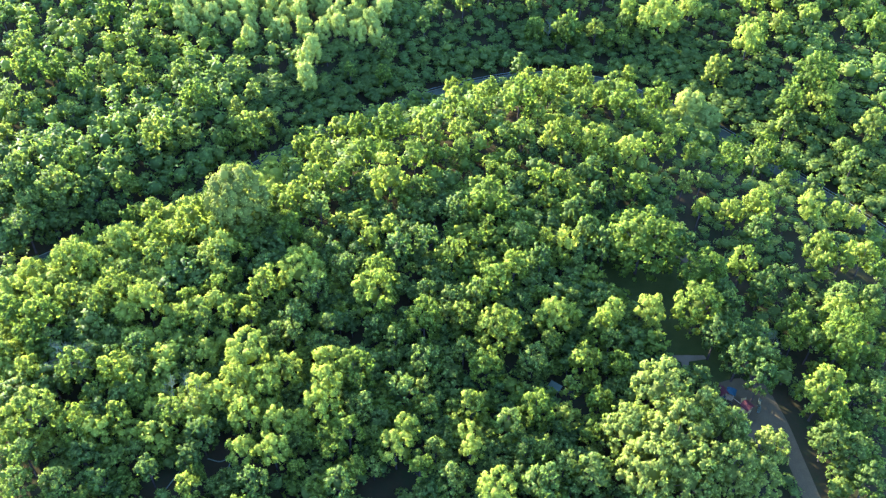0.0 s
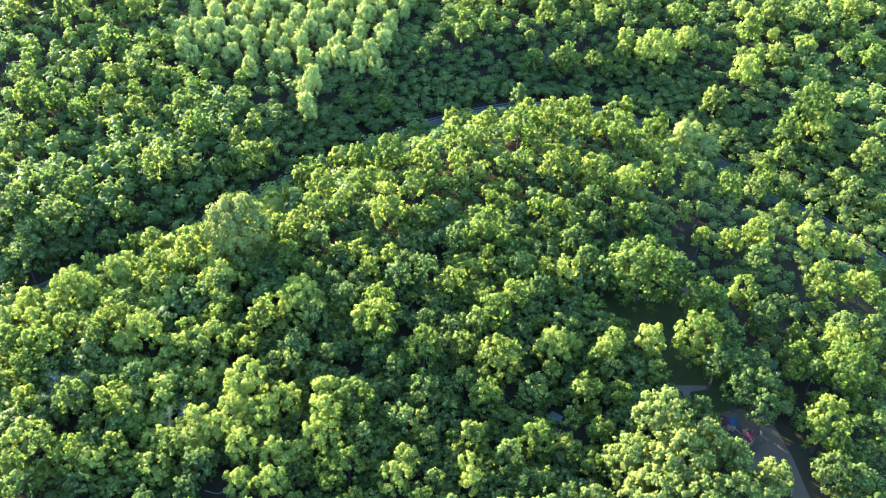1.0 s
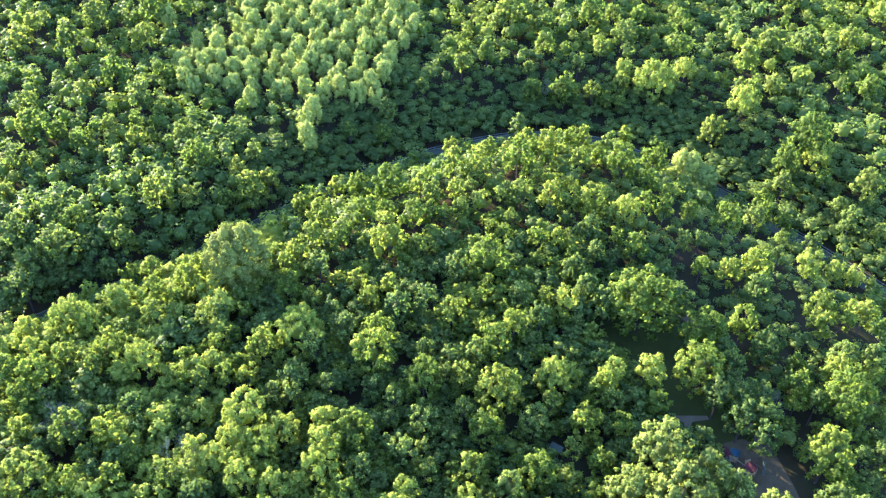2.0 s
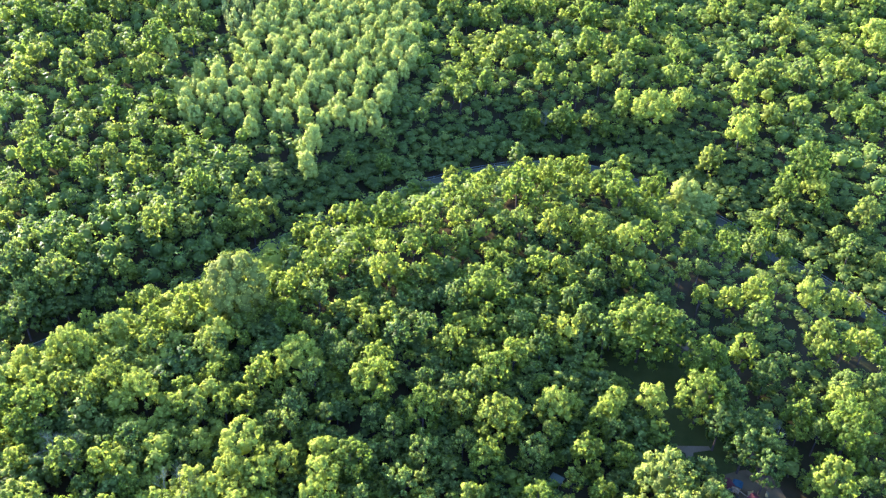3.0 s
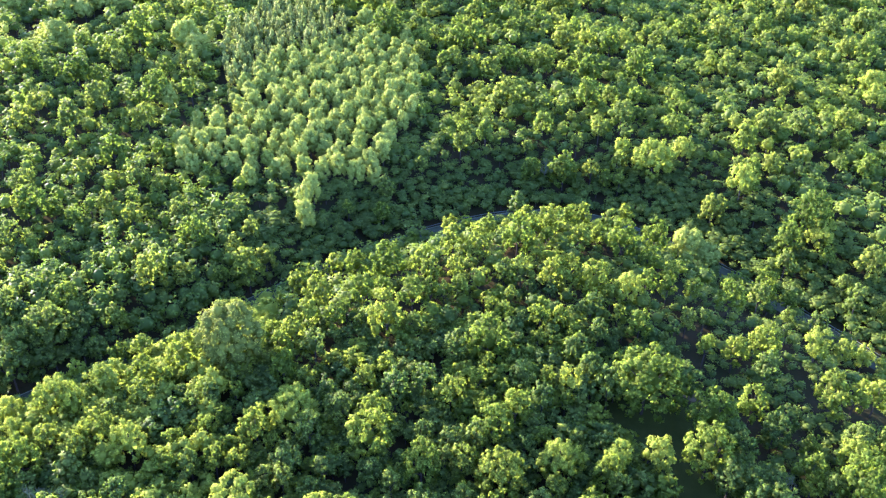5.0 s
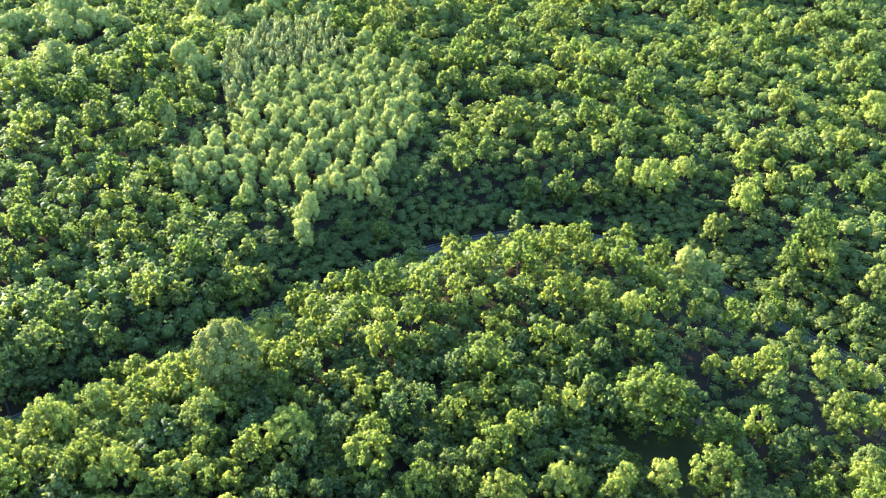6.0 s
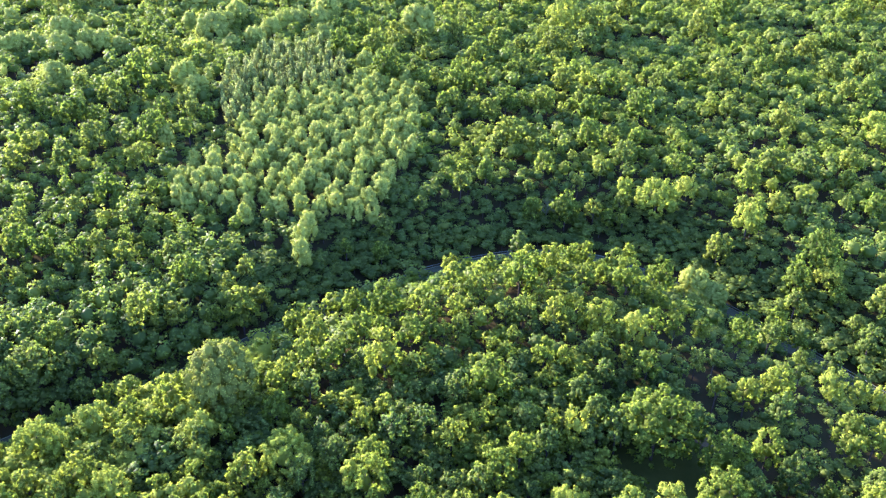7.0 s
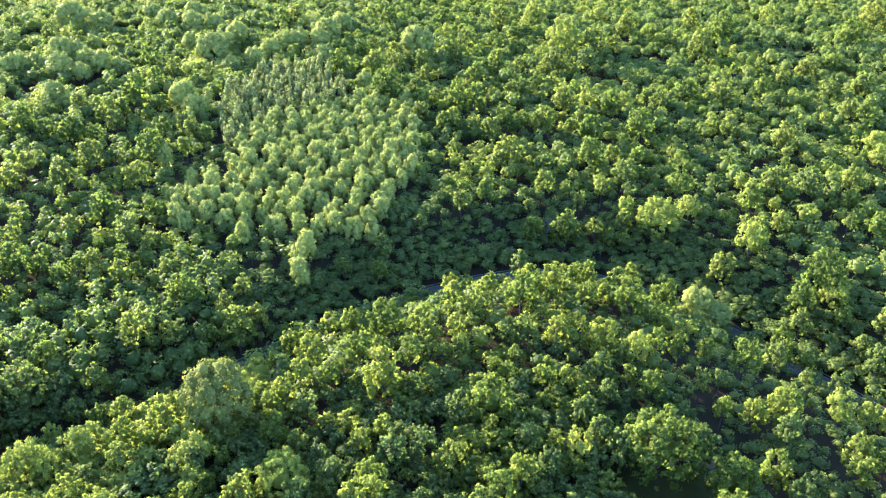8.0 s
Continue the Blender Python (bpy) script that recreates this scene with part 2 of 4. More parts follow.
def crown_of(kind, k, detail, variant):
    """The faces of one crown pattern; from 3 close by to -1 in the distance."""
    key = (kind, k, detail, variant)
    if key not in MADE:
        rng = np.random.default_rng([ORDER.index(kind), k, detail + 1, variant])
        lobe, leaf, plume, ragged, loose, skin = KINDS[kind]
        w = SIZES[k]
        height = tall(w) * (1.25 if kind == "slender" else 1.0)
        crown = min(0.86 * height, ({"slender": 2.6, "willow": 1.4}.get(kind, 1.16)) * w + 1.0)
        step = detail + 1
        many = (w / 5.2) ** 1.8
        fine = kind in ("willow", "soft", "sallow")
        lobes = max(5, int((8, 10, 16, 27, 38)[step] * many))
        size = (0.28, 0.25, 0.195, 0.150, 0.128)[step] * w * (5.2 / w) ** 0.72 * lobe
        sprigs = int((80, 96, 120, 230, 440)[step] * (w / 5.2) ** (1.6 if w > 5 else 0.9) * (1.7 if fine else 1.0))
        length = (0.9, 0.76, 0.64, 0.47, 0.37)[step] * leaf * (0.74 if w < 5 else 1.0 if w < 8 else 1.15)
        MADE[key] = crown_faces(rng, w, height, crown, lobes, size, sprigs, length, (2, 2, 3, 3, 4)[step], plume, ragged, loose, step > 1, 0.78 if kind == "willow" else 0.7)
    return MADE[key]


# ---- plan of the ground ----
def smooth(points, steps=8):
    """A rounded line through the points."""
    p = [Vector(q) for q in points]
    p = [2 * p[0] - p[1], *p, 2 * p[-1] - p[-2]]
    line = []
    for k in range(1, len(p) - 2):
        for s in range(steps):
            t = s / steps
            line.append(0.5 * (2 * p[k] + (p[k + 1] - p[k - 1]) * t + (2 * p[k - 1] - 5 * p[k] + 4 * p[k + 1] - p[k + 2]) * t * t + (3 * p[k] - p[k - 1] - 3 * p[k + 1] + p[k + 2]) * t ** 3))
    line.append(p[-2])
    return line


def offset(line, d):
    """The line moved d metres to its left."""
    moved = []
    for k, p in enumerate(line):
        way = (line[min(k + 1, len(line) - 1)] - line[max(k - 1, 0)]).normalized()
        moved.append(p + Vector((-way.y, way.x)) * d)
    return moved


def strip(line, inner, outer, low, high, level=None):
    """A raised band along a line, between two distances to its left; level: the height of the ground along it."""
    bm = bmesh.new()
    a, b = offset(line, inner), offset(line, outer)
    rows = [[bm.verts.new((p.x, p.y, z + (level(m.x) if level else 0.0))) for p, z in ((i, low), (i, high), (o, high), (o, low))] for m, i, o in zip(line, a, b)]
    for r, s in zip(rows, rows[1:]):
        for k in range(3):
            bm.faces.new((r[k], r[k + 1], s[k + 1], s[k]))
    bm.faces.new(rows[0])
    bm.faces.new(rows[-1])
    bmesh.ops.recalc_face_normals(bm, faces=bm.faces)
    return bm


def setting(name, bm, skin, label, category):
    me = bpy.data.meshes.new(name)
    bm.to_mesh(me)
    bm.free()
    me.materials.append(skin)
    return tagged(new(name, me), label, category, kind="structure")


def ease(a, b, v):
    t = min(max((v - a) / (b - a), 0.0), 1.0)
    return t * t * (3 - 2 * t)


RISE = 2.0      # the crest of the wooded hill


def hollow(x):
    """The level of the road, which runs below the woods beyond it."""
    return -9.0 * (0.45 + 0.55 * ease(-75, 0, x))


ROAD_EDGE = smooth([(x * (1 - hollow(x) / 139), y * (1 - hollow(x) / 139)) for x, y in [(-150, 92), (-128, 114), (-108, 132), (-88, 149), (-67, 165), (-45, 187), (-25, 204), (-10, 214.5), (4, 222), (20, 228), (35, 230.5), (50, 227), (64, 217.5), (80, 201.5), (99, 177), (112, 158.5), (132, 130), (160, 92)]])
PATH_LINE = smooth([(77, 55), (71, 76), (69.6, 88), (68.8, 98), (66.8, 109), (65.5, 124), (63.5, 140), (56, 150)])
GROVE = [(-93.4, 261.1), (-93.1, 280.4), (-81.8, 287.8), (-85.0, 305.5), (-77.6, 345.0), (-48.8, 366.0), (-39.8, 379.0), (-20.5, 384.7), (-13.4, 338.8), (-10.7, 287.7), (-20.1, 265.1), (-21.1, 245.6), (-33.7, 241.0), (-49.8, 241.0), (-70.9, 247.2), (-86.5, 244.3)]
SLENDER = [(-102.7, 370.2), (-91.8, 416.4), (-55.6, 422.4), (-46.2, 370.2), (-57.7, 357.6), (-74.2, 352.6), (-78.6, 321.2), (-89.7, 317.3)]
LAWN = [(33, 143), (42, 146), (57, 144), (60, 134), (56, 124), (61, 117), (61, 108), (52, 107), (46, 114), (46, 124), (41, 131), (34, 135)]
PLAYGROUND = [(57.5, 107.5), (64.5, 109), (68, 103), (68, 94), (62, 92.5), (57, 98)]
HOLLOWS = [(-10, 80, 3.6), (-42, 87, 4.6), (26.5, 101, 4.0), (20, 113, 3.2), (-51, 80, 4.5), (23.8, 103.2, 2.4), (-198, 385, 5.0), (-165, 398, 4.5), (-186, 500, 6.5), (198, 470, 7.0), (-37, 447, 4.5)]

# stretches where the wood is young and low
LOW_FAR = [(-197, 494, 15), (-195, 369, 10), (-173, 396, 10), (195, 476, 18), (-12, 274, 9), (-12, 240, 8), (76, 415, 10), (110, 454, 12), (-236, 478, 10), (-130, 554, 11), (-43, 416, 6), (-1, 409, 8), (28, 365, 8), (101, 276, 4), (-33, 235, 7), (111, 265, 5), (133, 240, 7)]
LOW_NEAR = [(-3, 148, 4), (-6, 133, 3), (-10, 106, 2), (14, 111, 4), (-27, 155, 3), (25, 103, 4), (-74, 97, 3), (-72, 81, 6), (-51, 83, 4), (-24, 91, 3), (70, 164, 4), (72, 146, 5), (-17, 114, 4), (6, 168, 4), (45, 196, 7), (-62, 117, 4), (-31, 149, 3), (83, 149, 4), (-8, 80, 5), (73, 123, 4)]


def low(x, y):
    return any(math.hypot(x - lx, y - ly) < lr for lx, ly, lr in LOW_NEAR + LOW_FAR)


def inside(x, y, ring):
    hit = False
    for (ax, ay), (bx, by) in zip(ring, ring[1:] + ring[:1]):
        if (ay > y) != (by > y) and x < (bx - ax) * (y - ay) / (by - ay) + ax:
            hit = not hit
    return hit


EDGE = np.array([(p.x, p.y) for p in ROAD_EDGE])
WAY = np.array([(p.x, p.y) for p in PATH_LINE])
HILL = [(p.x, p.y) for p in ROAD_EDGE] + [(160, 0), (-150, 0)]


def free_of(x, y, reach):
    """Whether a tree of that reach may stand here."""
    d = np.hypot(EDGE[:, 0] - x, EDGE[:, 1] - y).min()
    if d < (4.9 if inside(x, y, HILL) else 0.8) + reach * 0.15:
        return False
    if np.hypot(WAY[:, 0] - x, WAY[:, 1] - y).min() < 2.6 + reach * 0.3:
        return False
    if inside(x, y, LAWN) or inside(x, y, PLAYGROUND):
        return False
    return all(math.hypot(x - hx, y - hy) > hr for hx, hy, hr in HOLLOWS)


def rise_of(x, y):
    """The height of the ground: a low hill inside the bend of the road, which runs through a hollow."""
    d = np.hypot(EDGE[:, 0] - x, EDGE[:, 1] - y).min()
    if not inside(x, y, HILL):
        return hollow(x) * (1 - ease(1.5, 16 + 20 * ease(-75, 0, x), d))
    open_ground = ease(12, 33, x) * (1 - ease(150, 185, y))
    r = ((x + 5) / 100) ** 2 + ((y - 165) / 62) ** 2
    crest = RISE * ease(0.0, 0.7, 1 - r) * (1 - open_ground)
    return hollow(x) * (1 - ease(6.5, 34, d)) + crest * ease(6.5, 40, d)


def set_on(x, y, high):
    """Where a thing of that height stands once the ground is not level, on the same line of sight from the air."""
    px, py = x, y
    for _ in range(4):
        s = (139.0 - high - rise_of(px, py)) / (139.0 - high)
        px, py = x * s, y * s
    return px, py


# ground
inner_x = np.arange(-300, 301, 4.0)
inner_y = np.arange(30, 331, 4.0)
xs = [-3000, -1500, -700, -450, *inner_x, 450, 700, 1500, 3000]
ys = [-3000, -1200, -400, -100, *inner_y, 450, 700, 1500, 3000]
bm = bmesh.new()
grid = [[bm.verts.new((x, y, rise_of(x, y) if 30 < y < 330 else 0.0)) for x in xs] for y in ys]
for low_row, high_row in zip(grid, grid[1:]):
    for k in range(len(xs) - 1):
        bm.faces.new((low_row[k], low_row[k + 1], high_row[k + 1], high_row[k])).smooth = True
setting("ground", bm, SOIL, "dark forest floor with leaf litter and moss", "ground")
bm = strip(ROAD_EDGE, 0.2, -5.2, -0.3, 0.06, hollow)
setting("road", bm, ASPHALT, "narrow grey asphalt road curving round the wood", "road")
bm = strip(ROAD_EDGE, 0.4, 0.2, -0.3, 0.18, hollow)
setting("kerb", bm, CONCRETE, "pale concrete kerb along the road", "kerb")
bm = strip(PATH_LINE, -1.7, 1.7, -0.05, 0.05)
setting("path", bm, EARTH, "trodden grey-brown path through the trees", "path")


def slab(ring, high):
    bm = bmesh.new()
    top = [bm.verts.new((x, y, high)) for x, y in ring]
    low = [bm.verts.new((x, y, -0.05)) for x, y in ring]
    bm.faces.new(top)
    for k in range(len(ring)):
        bm.faces.new((top[k], low[k], low[k - 1], top[k - 1]))
    bmesh.ops.recalc_face_normals(bm, faces=bm.faces)
    return bm


def rounded(ring, steps=5):
    line = smooth([*ring, ring[0]], steps)
    return [(p.x, p.y) for p in line[:-1]]


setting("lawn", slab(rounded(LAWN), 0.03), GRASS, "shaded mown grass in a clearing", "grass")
setting("playground_floor", slab(rounded(PLAYGROUND), 0.045), EARTH, "brownish worn playground surface", "ground")
setting("pavement", slab([(50.2, 115.1), (57.3, 115.2), (57.6, 114.2), (53.6, 113.4), (52.9, 110.4), (51.7, 110.4), (51.9, 113.2), (50.3, 114.2)], 0.06), PAVING, "pale paved footpath in the clearing", "pavement")

# ---- trees: x, y and crown width ----
GREEN = [
    (-64.9, 82.7, 5.2), (-52.4, 80.0, 4.1), (-45.8, 82.8, 4.7), (28.1, 81.0, 6.2), (77.7, 87.3, 5.3), (78.8, 81.4, 5.2), (-58.9, 107.3, 2.9),
    (-44.8, 87.8, 5.8), (73.8, 89.2, 6.4), (-57.7, 137.4, 3.3), (-43.1, 136.4, 2.6), (-23.1, 116.0, 4.2), (57.7, 114.1, 6.0), (61.5, 113.1, 6.5),
    (61.8, 126.7, 5.6), (62.1, 119.6, 4.9), (65.1, 113.6, 7.1), (-108.4, 161.3, 7.1), (-100.0, 149.9, 6.2), (-98.1, 142.5, 8.0), (-97.3, 152.6, 4.2),
    (-87.1, 157.2, 7.0), (-81.5, 151.5, 4.8), (27.1, 161.5, 3.6), (34.3, 144.1, 5.9), (54.4, 142.3, 8.0), (-90.3, 165.6, 4.4), (19.5, 165.7, 3.6),
    (23.3, 180.2, 3.8), (28.5, 179.1, 3.8), (37.9, 169.1, 5.9), (108.3, 183.7, 4.6),
]
BROADLEAF_A = [
    (-44.5, 76.7, 4.0), (-43.8, 80.0, 3.1), (-26.1, 82.1, 3.1), (-19.7, 85.4, 4.2), (-15.2, 82.2, 3.6), (-3.2, 81.7, 4.1), (19.4, 86.4, 4.2),
    (-87.8, 107.0, 3.5), (-87.0, 100.1, 2.8), (-85.9, 110.5, 5.3), (-82.5, 107.6, 5.2), (-82.1, 101.9, 5.1), (-76.4, 90.3, 8.3), (-72.7, 101.5, 6.2),
    (-68.3, 88.8, 6.6), (-67.6, 96.6, 3.9), (-64.6, 100.6, 5.6), (-60.9, 91.3, 4.3), (-59.1, 96.6, 4.4), (-55.3, 88.7, 3.2), (-51.0, 91.4, 6.4),
    (-50.9, 111.0, 3.5), (-24.2, 87.6, 3.2), (-21.0, 87.8, 4.3), (-17.2, 102.6, 7.8), (-17.2, 88.2, 5.8), (-2.0, 94.9, 3.9), (6.3, 95.3, 5.0),
    (9.2, 105.1, 6.3), (18.8, 94.8, 6.6), (22.5, 111.8, 4.1), (26.2, 101.0, 4.0),
]
BROADLEAF_B = [
    (28.9, 90.5, 3.8), (29.5, 106.6, 5.8), (31.4, 97.5, 4.5), (36.6, 107.0, 4.1), (74.9, 98.7, 8.3), (77.5, 108.7, 2.9), (83.0, 111.6, 8.8),
    (91.1, 111.0, 3.5), (-90.3, 116.3, 6.0), (-83.6, 115.0, 7.2), (-80.9, 121.8, 5.5), (-77.1, 135.0, 4.5), (-74.5, 119.0, 5.5), (-71.4, 123.8, 6.8),
    (-65.4, 135.4, 5.8), (-55.4, 122.7, 4.0), (-55.1, 116.5, 4.6), (-52.8, 126.9, 2.8), (-50.2, 116.0, 4.3), (-49.6, 127.3, 3.8), (-47.1, 130.8, 3.8),
    (-45.7, 117.8, 4.3), (-43.6, 122.3, 3.7), (-40.9, 117.9, 4.3), (-40.7, 122.8, 3.1), (-39.0, 126.0, 6.2), (-35.2, 123.8, 3.1), (-15.0, 123.0, 8.0),
    (-13.8, 131.0, 6.4), (-7.6, 135.6, 2.6), (-3.8, 116.4, 7.2), (4.7, 119.3, 5.5),
]
BROADLEAF_C = [
    (4.8, 131.4, 2.6), (9.3, 135.2, 3.9), (11.0, 128.3, 7.5), (12.3, 114.3, 8.9), (16.3, 133.2, 5.8), (21.8, 126.9, 3.5), (27.8, 137.1, 3.3),
    (31.1, 113.5, 3.0), (33.5, 115.3, 5.4), (55.1, 120.9, 9.1), (58.8, 132.4, 8.9), (69.1, 136.1, 6.5), (74.1, 113.5, 3.6), (74.8, 117.2, 5.4),
    (78.0, 124.9, 3.8), (85.7, 120.4, 7.3), (92.6, 122.4, 4.3), (100.5, 135.1, 3.9), (-94.5, 155.8, 9.7), (-80.5, 160.5, 6.0), (-75.1, 148.2, 4.8),
    (-69.8, 149.3, 5.5), (-67.5, 141.4, 6.6), (-62.6, 141.5, 4.0), (-59.5, 147.6, 8.1), (-58.4, 144.1, 4.7), (-47.6, 143.5, 4.7), (-46.1, 138.7, 3.3),
    (-44.1, 158.1, 3.5), (-38.5, 154.5, 4.2), (-36.8, 157.7, 5.6), (-36.4, 145.3, 5.4),
]
BROADLEAF_D = [
    (-30.7, 143.0, 4.7), (-28.7, 147.5, 2.7), (-20.6, 149.3, 4.8), (-17.3, 143.1, 5.1), (-13.7, 161.7, 8.5), (-12.9, 147.0, 4.1), (1.8, 146.4, 2.7),
    (2.1, 137.9, 6.5), (8.2, 142.7, 4.0), (10.3, 148.7, 4.1), (11.0, 153.9, 8.3), (14.1, 140.9, 3.3), (23.4, 159.1, 3.6), (24.4, 144.4, 3.8),
    (32.1, 160.5, 3.6), (63.6, 155.8, 3.9), (70.4, 154.7, 5.6), (77.4, 156.0, 7.0), (86.8, 137.0, 5.6), (88.6, 142.3, 5.6), (93.3, 139.6, 5.3),
    (98.9, 140.7, 5.3), (-119.9, 183.2, 3.9), (-110.3, 168.3, 5.1), (-96.4, 170.1, 6.6), (-93.6, 186.5, 4.7), (-77.2, 179.6, 7.6), (-69.1, 180.7, 5.3),
    (-59.5, 181.7, 4.6), (-52.3, 182.3, 8.4), (-41.2, 171.9, 3.7), (-38.2, 178.0, 5.3),
]
BROADLEAF_E = [
    (-33.4, 164.5, 5.8), (-32.1, 172.6, 7.4), (-30.1, 186.7, 4.7), (-26.9, 164.1, 5.1), (-24.5, 168.9, 3.7), (-23.8, 186.8, 6.2), (-21.2, 163.8, 2.9),
    (-20.5, 174.3, 6.0), (-15.4, 176.0, 4.2), (-7.8, 173.5, 6.0), (-6.6, 162.6, 5.0), (-3.6, 186.3, 4.7), (-3.4, 177.4, 4.5), (-2.3, 163.3, 2.9),
    (0.4, 176.9, 3.8), (4.2, 178.9, 4.6), (12.3, 171.3, 3.7), (15.9, 168.4, 4.4), (16.6, 186.3, 5.4), (17.7, 175.6, 4.5), (21.1, 184.4, 6.2),
    (24.6, 167.0, 5.1), (29.6, 184.7, 6.2), (29.7, 166.6, 4.4), (34.1, 183.0, 5.4), (39.7, 179.9, 7.6), (44.0, 175.9, 5.3), (44.5, 167.7, 3.7),
    (48.6, 162.7, 5.7), (54.8, 182.5, 5.4), (60.2, 182.1, 4.6), (67.1, 182.3, 4.6),
]
BROADLEAF_F = [
    (75.5, 176.9, 6.8), (85.5, 180.9, 6.8), (88.1, 169.1, 3.7), (91.0, 176.9, 4.5), (115.1, 172.9, 4.5), (-122.4, 198.0, 6.4), (-108.9, 208.4, 5.0),
    (-105.1, 192.8, 4.0), (-78.6, 211.4, 6.7), (-71.3, 199.0, 7.2), (-67.2, 199.3, 4.1), (-59.2, 196.2, 4.8), (-56.2, 205.3, 4.9), (-49.2, 189.8, 6.3),
    (-15.3, 187.5, 8.5), (-6.9, 190.1, 4.7), (1.7, 208.9, 5.0), (2.5, 199.4, 5.7), (3.4, 187.8, 4.7), (7.3, 190.0, 3.9), (9.8, 197.4, 6.4),
    (12.6, 209.7, 4.7), (21.1, 200.5, 8.1), (25.9, 196.8, 4.8), (25.9, 209.2, 4.2), (29.8, 204.9, 4.1), (31.8, 212.0, 7.5), (35.8, 191.7, 4.7),
    (39.4, 203.6, 5.7), (44.9, 206.9, 4.1), (49.5, 211.4, 5.9), (50.9, 200.2, 8.1),
]
BROADLEAF_G = [
    (58.0, 196.6, 4.8), (61.4, 204.2, 7.4), (62.2, 188.6, 4.7), (99.9, 204.2, 7.4), (110.3, 199.5, 5.2), (119.4, 193.0, 7.9), (-125.6, 213.0, 5.9),
    (-106.3, 214.9, 4.2), (-102.4, 217.6, 4.3), (-95.3, 220.5, 4.3), (-18.8, 215.8, 5.1), (24.6, 215.9, 5.1), (37.4, 215.7, 4.3), (41.5, 215.7, 5.9),
    (54.7, 217.4, 4.8),
]
SOFT_A = [
    (-32.0, 131.1, 9.5),
    (-36.2, 84.6, 5.4), (-30.4, 84.2, 5.6), (-8.0, 85.6, 5.8), (6.2, 85.5, 4.2), (10.5, 76.6, 7.0), (-46.7, 97.5, 5.4), (-43.0, 95.6, 6.0),
    (-39.7, 100.7, 6.7), (-38.9, 106.2, 8.6), (-36.8, 91.6, 6.0), (-38.6, 95.6, 5.4), (-34.5, 98.6, 6.4), (-32.6, 94.2, 4.6), (-30.6, 89.8, 5.8),
    (-31.0, 103.0, 6.4), (-26.6, 91.6, 4.8), (-22.8, 105.4, 5.6), (-22.6, 93.6, 6.8), (-22.2, 99.0, 6.2), (-6.0, 90.0, 5.2), (5.7, 89.5, 4.8),
    (-93.7, 121.9, 6.1), (-91.3, 128.3, 5.7), (-87.9, 122.4, 5.6), (-83.3, 132.2, 8.3), (-79.0, 131.8, 6.4), (-63.7, 120.5, 7.1), (23.9, 117.9, 7.2),
    (27.3, 119.4, 4.9), (36.5, 120.1, 5.5), (45.1, 120.8, 6.1), (-83.4, 143.5, 4.6),
]
SOFT_B = [
    (-74.2, 138.4, 9.1), (29.4, 142.0, 6.0), (90.9, 157.3, 5.9), (98.1, 157.5, 4.5), (102.1, 155.2, 4.9), (106.7, 154.8, 2.8), (48.8, 179.6, 6.8),
    (111.2, 209.0, 7.5),
]
GLOSSY_A = [
    (-75.7, 82.5, 5.2), (-75.1, 76.8, 5.0), (-68.1, 76.9, 5.0), (-60.4, 77.5, 4.1), (-32.9, 77.7, 5.1), (-17.8, 78.1, 5.1), (-0.7, 86.1, 3.7),
    (2.5, 79.7, 5.1), (16.2, 86.3, 4.2), (18.7, 78.5, 6.1), (23.3, 82.9, 4.2), (-67.4, 106.8, 3.5), (-62.3, 108.2, 5.2), (-60.1, 103.8, 4.0),
    (-51.1, 106.5, 3.5), (-49.8, 103.6, 3.4), (-25.3, 110.2, 4.7), (-15.2, 95.1, 5.5), (-10.1, 101.1, 3.4), (-9.9, 107.5, 3.5), (-9.6, 112.5, 4.2),
    (-7.1, 98.7, 5.6), (-3.4, 106.2, 6.3), (-3.3, 100.6, 3.4), (4.7, 109.8, 4.1), (13.2, 90.7, 5.4), (19.0, 106.8, 6.3), (61.4, 108.3, 7.0),
    (64.4, 103.3, 5.7), (65.7, 108.3, 5.8), (83.6, 101.4, 3.4), (87.7, 101.0, 4.5),
]
GLOSSY_B = [
    (-71.6, 131.5, 4.5), (-54.3, 134.3, 3.9), (-50.8, 136.2, 3.9), (-34.7, 113.8, 4.8), (-31.0, 112.7, 4.2), (-30.9, 117.1, 6.0), (-27.8, 125.8, 5.6),
    (-22.2, 132.1, 5.8), (-14.0, 115.9, 4.8), (-3.5, 126.8, 3.8), (1.0, 120.3, 3.7), (1.6, 133.1, 2.6), (2.2, 124.5, 5.0), (7.8, 125.5, 5.0),
    (17.8, 124.0, 3.7), (22.4, 136.6, 5.2), (28.6, 126.0, 3.8), (31.1, 137.2, 3.3), (34.1, 124.5, 3.8), (35.7, 113.4, 4.8),
    (36.5, 124.5, 4.6), (62.9, 123.3, 5.6), (71.8, 129.1, 6.3), (75.3, 132.7, 5.2), (78.1, 113.3, 4.2), (88.8, 127.0, 6.3), (95.4, 127.1, 5.0),
    (-30.5, 152.6, 5.5), (-25.6, 138.8, 4.0), (-10.4, 139.4, 6.6), (-3.9, 142.4, 5.3),
]
